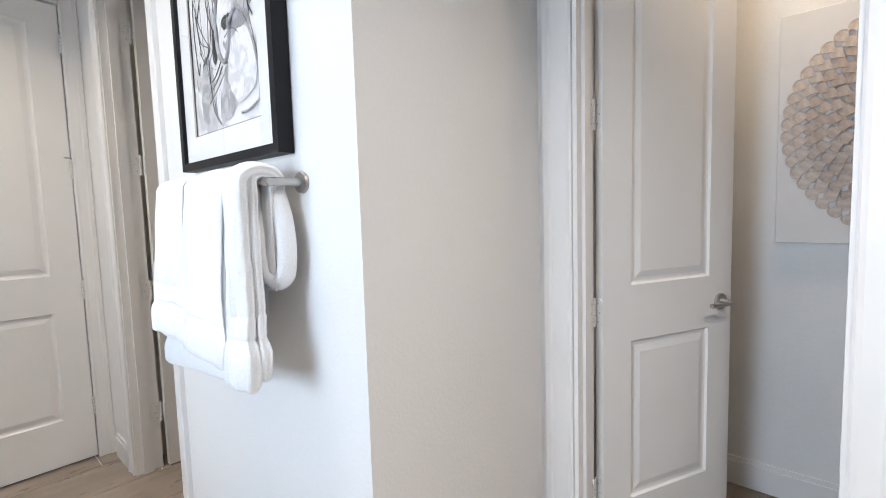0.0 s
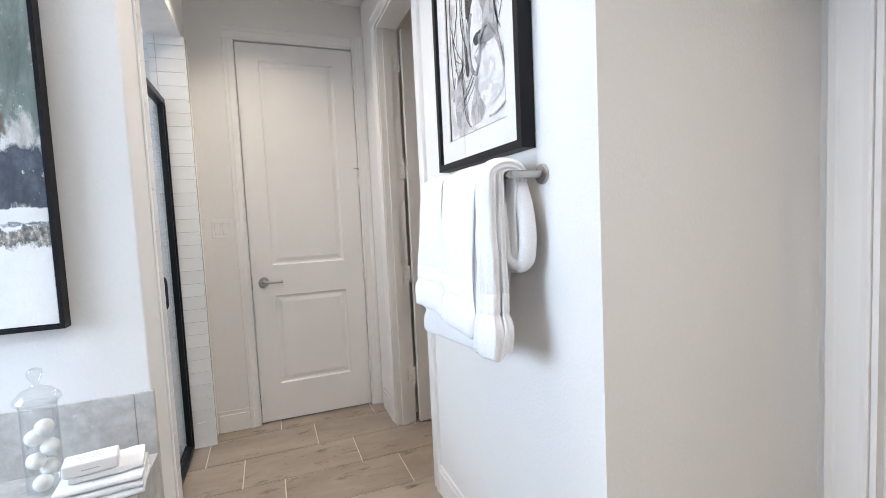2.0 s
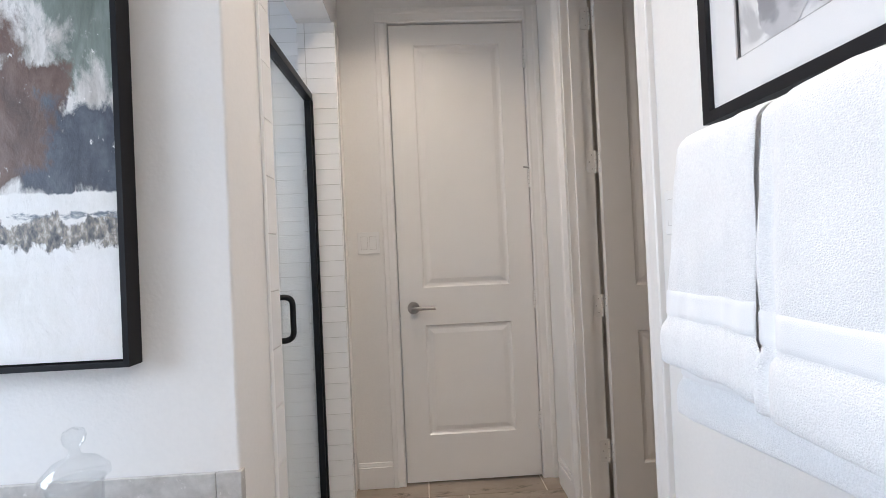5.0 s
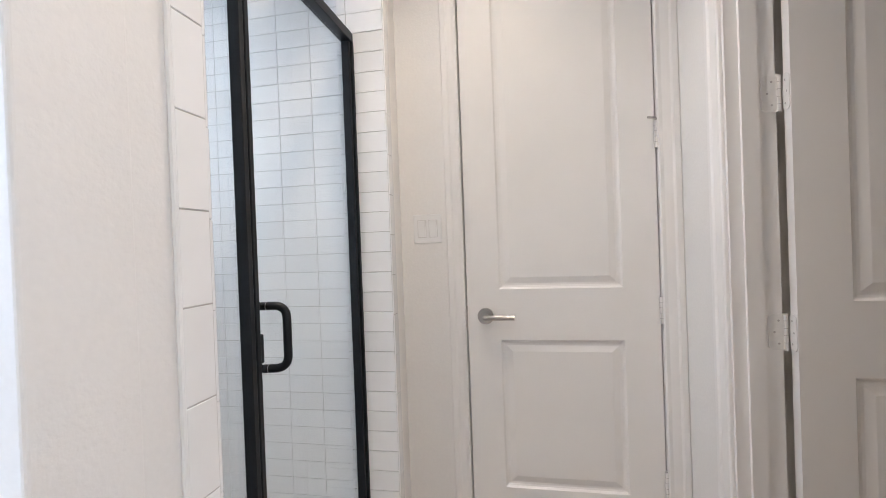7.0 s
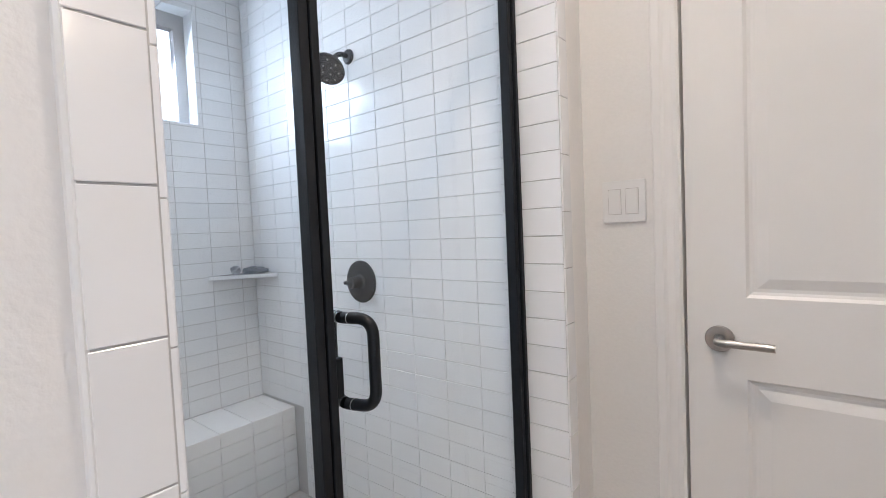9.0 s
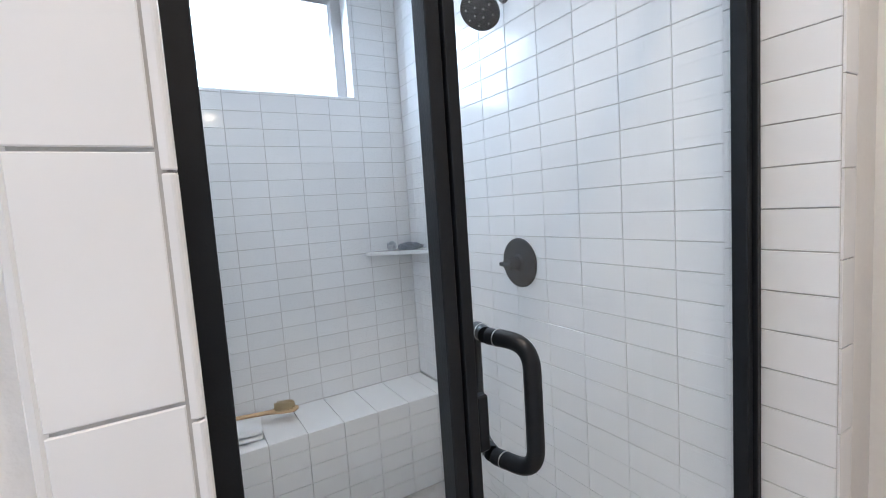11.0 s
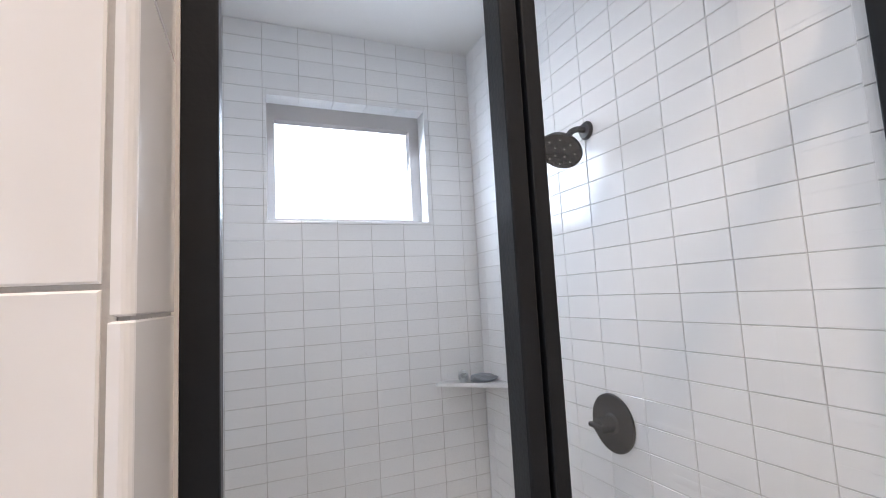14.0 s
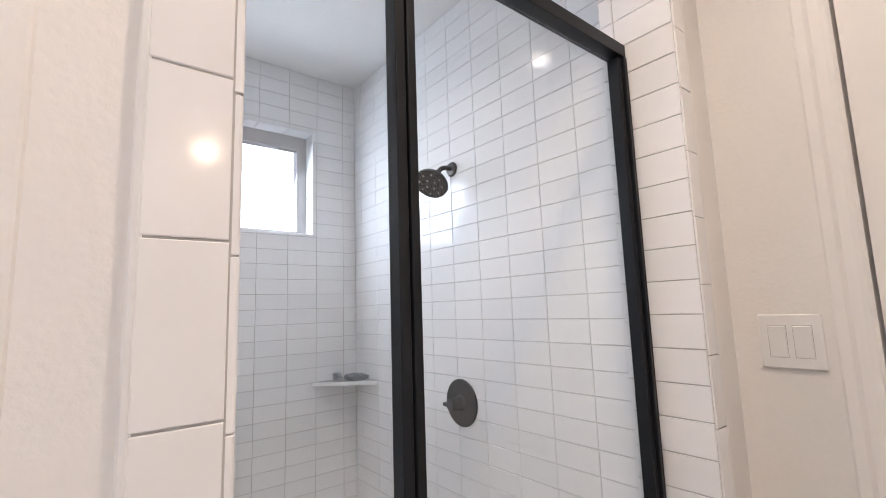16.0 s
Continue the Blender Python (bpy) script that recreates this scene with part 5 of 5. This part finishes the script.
# tiled window reveal
for x in (WIN[0], WIN[1]):
    for z0, z1 in spans(WIN[2], WIN[3], Z0 - 0.004, TH * 2):
        s = 1 if x == WIN[0] else -1
        lay(wall_back, pose(x - s * 0.0005, (OUT + 0.06 + YB) / 2, (z0 + z1) / 2, 0, 0, 90 * s), YB - OUT - 0.062, z1 - z0 - G, 0.004, TILE)
for z, s in ((WIN[2], -1), (WIN[3], 1)):
    for x0, x1 in spans(WIN[0], WIN[1], -3.2005, TW):
        lay(wall_back, pose((x0 + x1) / 2, (OUT + 0.06 + YB) / 2, z + s * 0.0005, 90 * s, 0, 0), x1 - x0 - G, YB - OUT - 0.062, 0.004, TILE)
# head wall: single tiles where the path passes, the lowest rows in one mesh
low = bmesh.new()
for y0, y1 in spans(YB, 1.99, 1.837, TW + 0.0015):
    for z0, z1 in spans(0.005, SH_CEIL, Z0 + 0.003, TH):
        if y0 < BY and z1 < BZ + 0.01:
            continue
        if z1 < 0.62:
            box(low, XH - 0.0013, XH + 0.0006, y0 + G / 2, y1 - G / 2, z0 + G / 2, z1 - G / 2)
        else:
            lay(wall_side, pose(XH - 0.0014, (y0 + y1) / 2, (z0 + z1) / 2, 0, 0, 90), y1 - y0 - G, z1 - z0 - G, 0.002, TILE)
tagged(part("lower_tiles", low, TILE, wall_side), kind="stuff")
# wall by the tub, inside the shower
wl = bmesh.new()
for y0, y1 in spans(YB, 2.0, 1.837, TW):
    for z0, z1 in spans(0.005, SH_CEIL, Z0, TH):
        box(wl, XL - 0.003, XL - 0.0002, y0 + G / 2, y1 - G / 2, z0 + G / 2, z1 - G / 2)
wall_in = structure(part("wall_shower_tub_side", boxes((XL - 0.0002, XL + 0.003, YB, 2.0, 0, SH_CEIL)), GROUT), "white tiled shower wall beside the tub", "wall")
tagged(part("tiles", wl, TILE, wall_in), kind="stuff")
# bench
for x0, x1 in spans(XH + 0.001, XL - 0.001, -3.2005, TW):
    lay(bench, pose((x0 + x1) / 2, (YB + BY) / 2, BZ - 0.008, -90, 0, 0), x1 - x0 - G, BY - YB - 0.003, T, TILE)
    for z0, z1 in spans(0.006, BZ - 0.001, Z0, TH):
        lay(bench, pose((x0 + x1) / 2, BY - 0.008, (z0 + z1) / 2, 0, 0, 180), x1 - x0 - G, z1 - z0 - G, T, TILE)
# stub: end tiles, edge trim, soffit
stub = structure(part("wall_stub_backing", boxes((XS - 0.0079, XS - 0.002, 1.992, YE - 0.0005, 0, HEAD - 0.0005), (XS - 0.052, XS - 0.008, YE - 0.0079, YE - 0.002, 0, HEAD - 0.0005)), GROUT), "tiled end of the shower's short wall", "wall")
for z0, z1 in spans(0.002, HEAD, 1.133, 0.0752):
    lay(stub, pose(XS - 0.0022, (2.03 + YE) / 2 - 0.001, (z0 + z1) / 2, 0, 0, 90), YE - 2.03 - 0.003, z1 - z0 - G, 0.004, TILE)
    lay(stub, pose(XS - 0.0022, 2.01, (z0 + z1) / 2, 0, 0, 90), 0.036, z1 - z0 - G, 0.004, TILE)
for z0, z1 in spans(0.002, HEAD, 1.133 - 0.012, 0.1504):
    lay(stub, pose(XS - 0.0265, YE - 0.0022, (z0 + z1) / 2, 0, 0, 180), 0.05, z1 - z0 - G, 0.004, TILE, "edge_tile")
for x0, x1 in spans(XS, XC + 0.01, XS + 0.05, 0.15):
    lay(stub, pose((x0 + x1) / 2, 2.08, HEAD - 0.0004, 90, 0, 0), x1 - x0 - G, 0.17, 0.005, TILE)
# column by the tub wall: front tiles, bullnose pieces that turn the corner
col = structure(part("wall_column_backing", boxes((XC - 0.0085, XC + 0.012, 2.0, YF + 0.0018, 0, HEAD), (XC - 0.0045, -3.04, YF + 0.0018, YF + 0.0043, 0, HEAD)), GROUT), "tiled edge of the shower opening", "wall")
for z0, z1 in spans(0.002, HEAD, 1.297, 0.158):
    w = -3.042 - (XC + 0.0005)
    lay(col, pose((-3.042 + XC + 0.0005) / 2, YF + 0.0004, (z0 + z1) / 2, 0, 0, 180), w, z1 - z0 - 0.0024, 0.006, TILE)
BULL = {}
for z0, z1 in spans(0.002, HEAD, 1.284, 0.158):
    hgt = round(z1 - z0 - 0.0018, 4)
    if hgt not in BULL:
        bm = bmesh.new()
        nose = [(-0.0105, 2.055), (-0.0015, 2.055), (-0.0015, YF + 0.0045)] + [(-0.0055 - 0.005 * math.sin(a), YF + 0.0005 + 0.005 * math.cos(a)) for a in (0.1, 0.4, 0.8, 1.2, 1.5)]
        rows = [[bm.verts.new((XC + x + ins * (-0.4 if x > -0.004 else 0.6), y - ins, z)) for x, y in nose] for z, ins in ((-hgt / 2, 0.0007), (-hgt / 2 + 0.001, 0), (hgt / 2 - 0.001, 0), (hgt / 2, 0.0007))]
        for a, b in zip(rows, rows[1:]):
            for k in range(len(nose)):
                bm.faces.new([a[k], a[(k + 1) % len(nose)], b[(k + 1) % len(nose)], b[k]])
        bm.faces.new(rows[0]), bm.faces.new(rows[-1])
        bmesh.ops.recalc_face_normals(bm, faces=bm.faces)
        BULL[hgt] = bpy.data.meshes.new("bullnose_tile")
        bm.to_mesh(BULL[hgt])
        bm.free()
        BULL[hgt].materials.append(TILE)
    ob = new("bullnose_tile", BULL[hgt])
    ob.parent = col
    ob.matrix_world = pose(0, tile_rng.uniform(-0.0004, 0.0004), (z0 + z1) / 2)
    lay(col, pose(XC - 0.0015, 2.026, (z0 + z1) / 2, 0, 0, -90), 0.05, z1 - z0 - 0.0028, 0.007, TILE, "edge_tile")

structure(part("trim_caulk", tube([(-3.0405, YF + 0.001, 0.13), (-3.0405, YF + 0.001, HEAD)], 0.0055, 8), PLASTIC), "white caulk bead beside the shower tiles", "caulk")
structure(part("trim_caulk", tube([(XS - 0.054, YE - 0.004, 0.13), (XS - 0.054, YE - 0.004, HEAD)], 0.0045, 8), PLASTIC), "white caulk bead beside the shower tiles", "caulk")

# stone floor: boards of 0.305 by 0.6 laid with a stepped offset
floor = structure(part("floor", boxes((-4.24, 2.2, 2.1, 4.06, -0.0108, -0.0035)), FLOOR_GROUT), "taupe stone-look floor tiles with pale grout", "floor")
for r in range(-1, 21):
    x0 = -4.095 + 0.305 * r
    for y0, y1 in spans(2.0, 4.058, 2.742 + 0.2 * r, 0.6):
        if x0 + 0.305 < -4.24 or x0 > 2.0:
            continue
        a, b = max(x0, -4.26), min(x0 + 0.305, 2.2)
        lay(floor, pose((a + b) / 2, (y0 + y1) / 2, -0.0068, -90, 0, 0), b - a - 0.0055, y1 - y0 - 0.0055, 0.0068, FLOOR_TILE, "floor_tile", 0.0002)
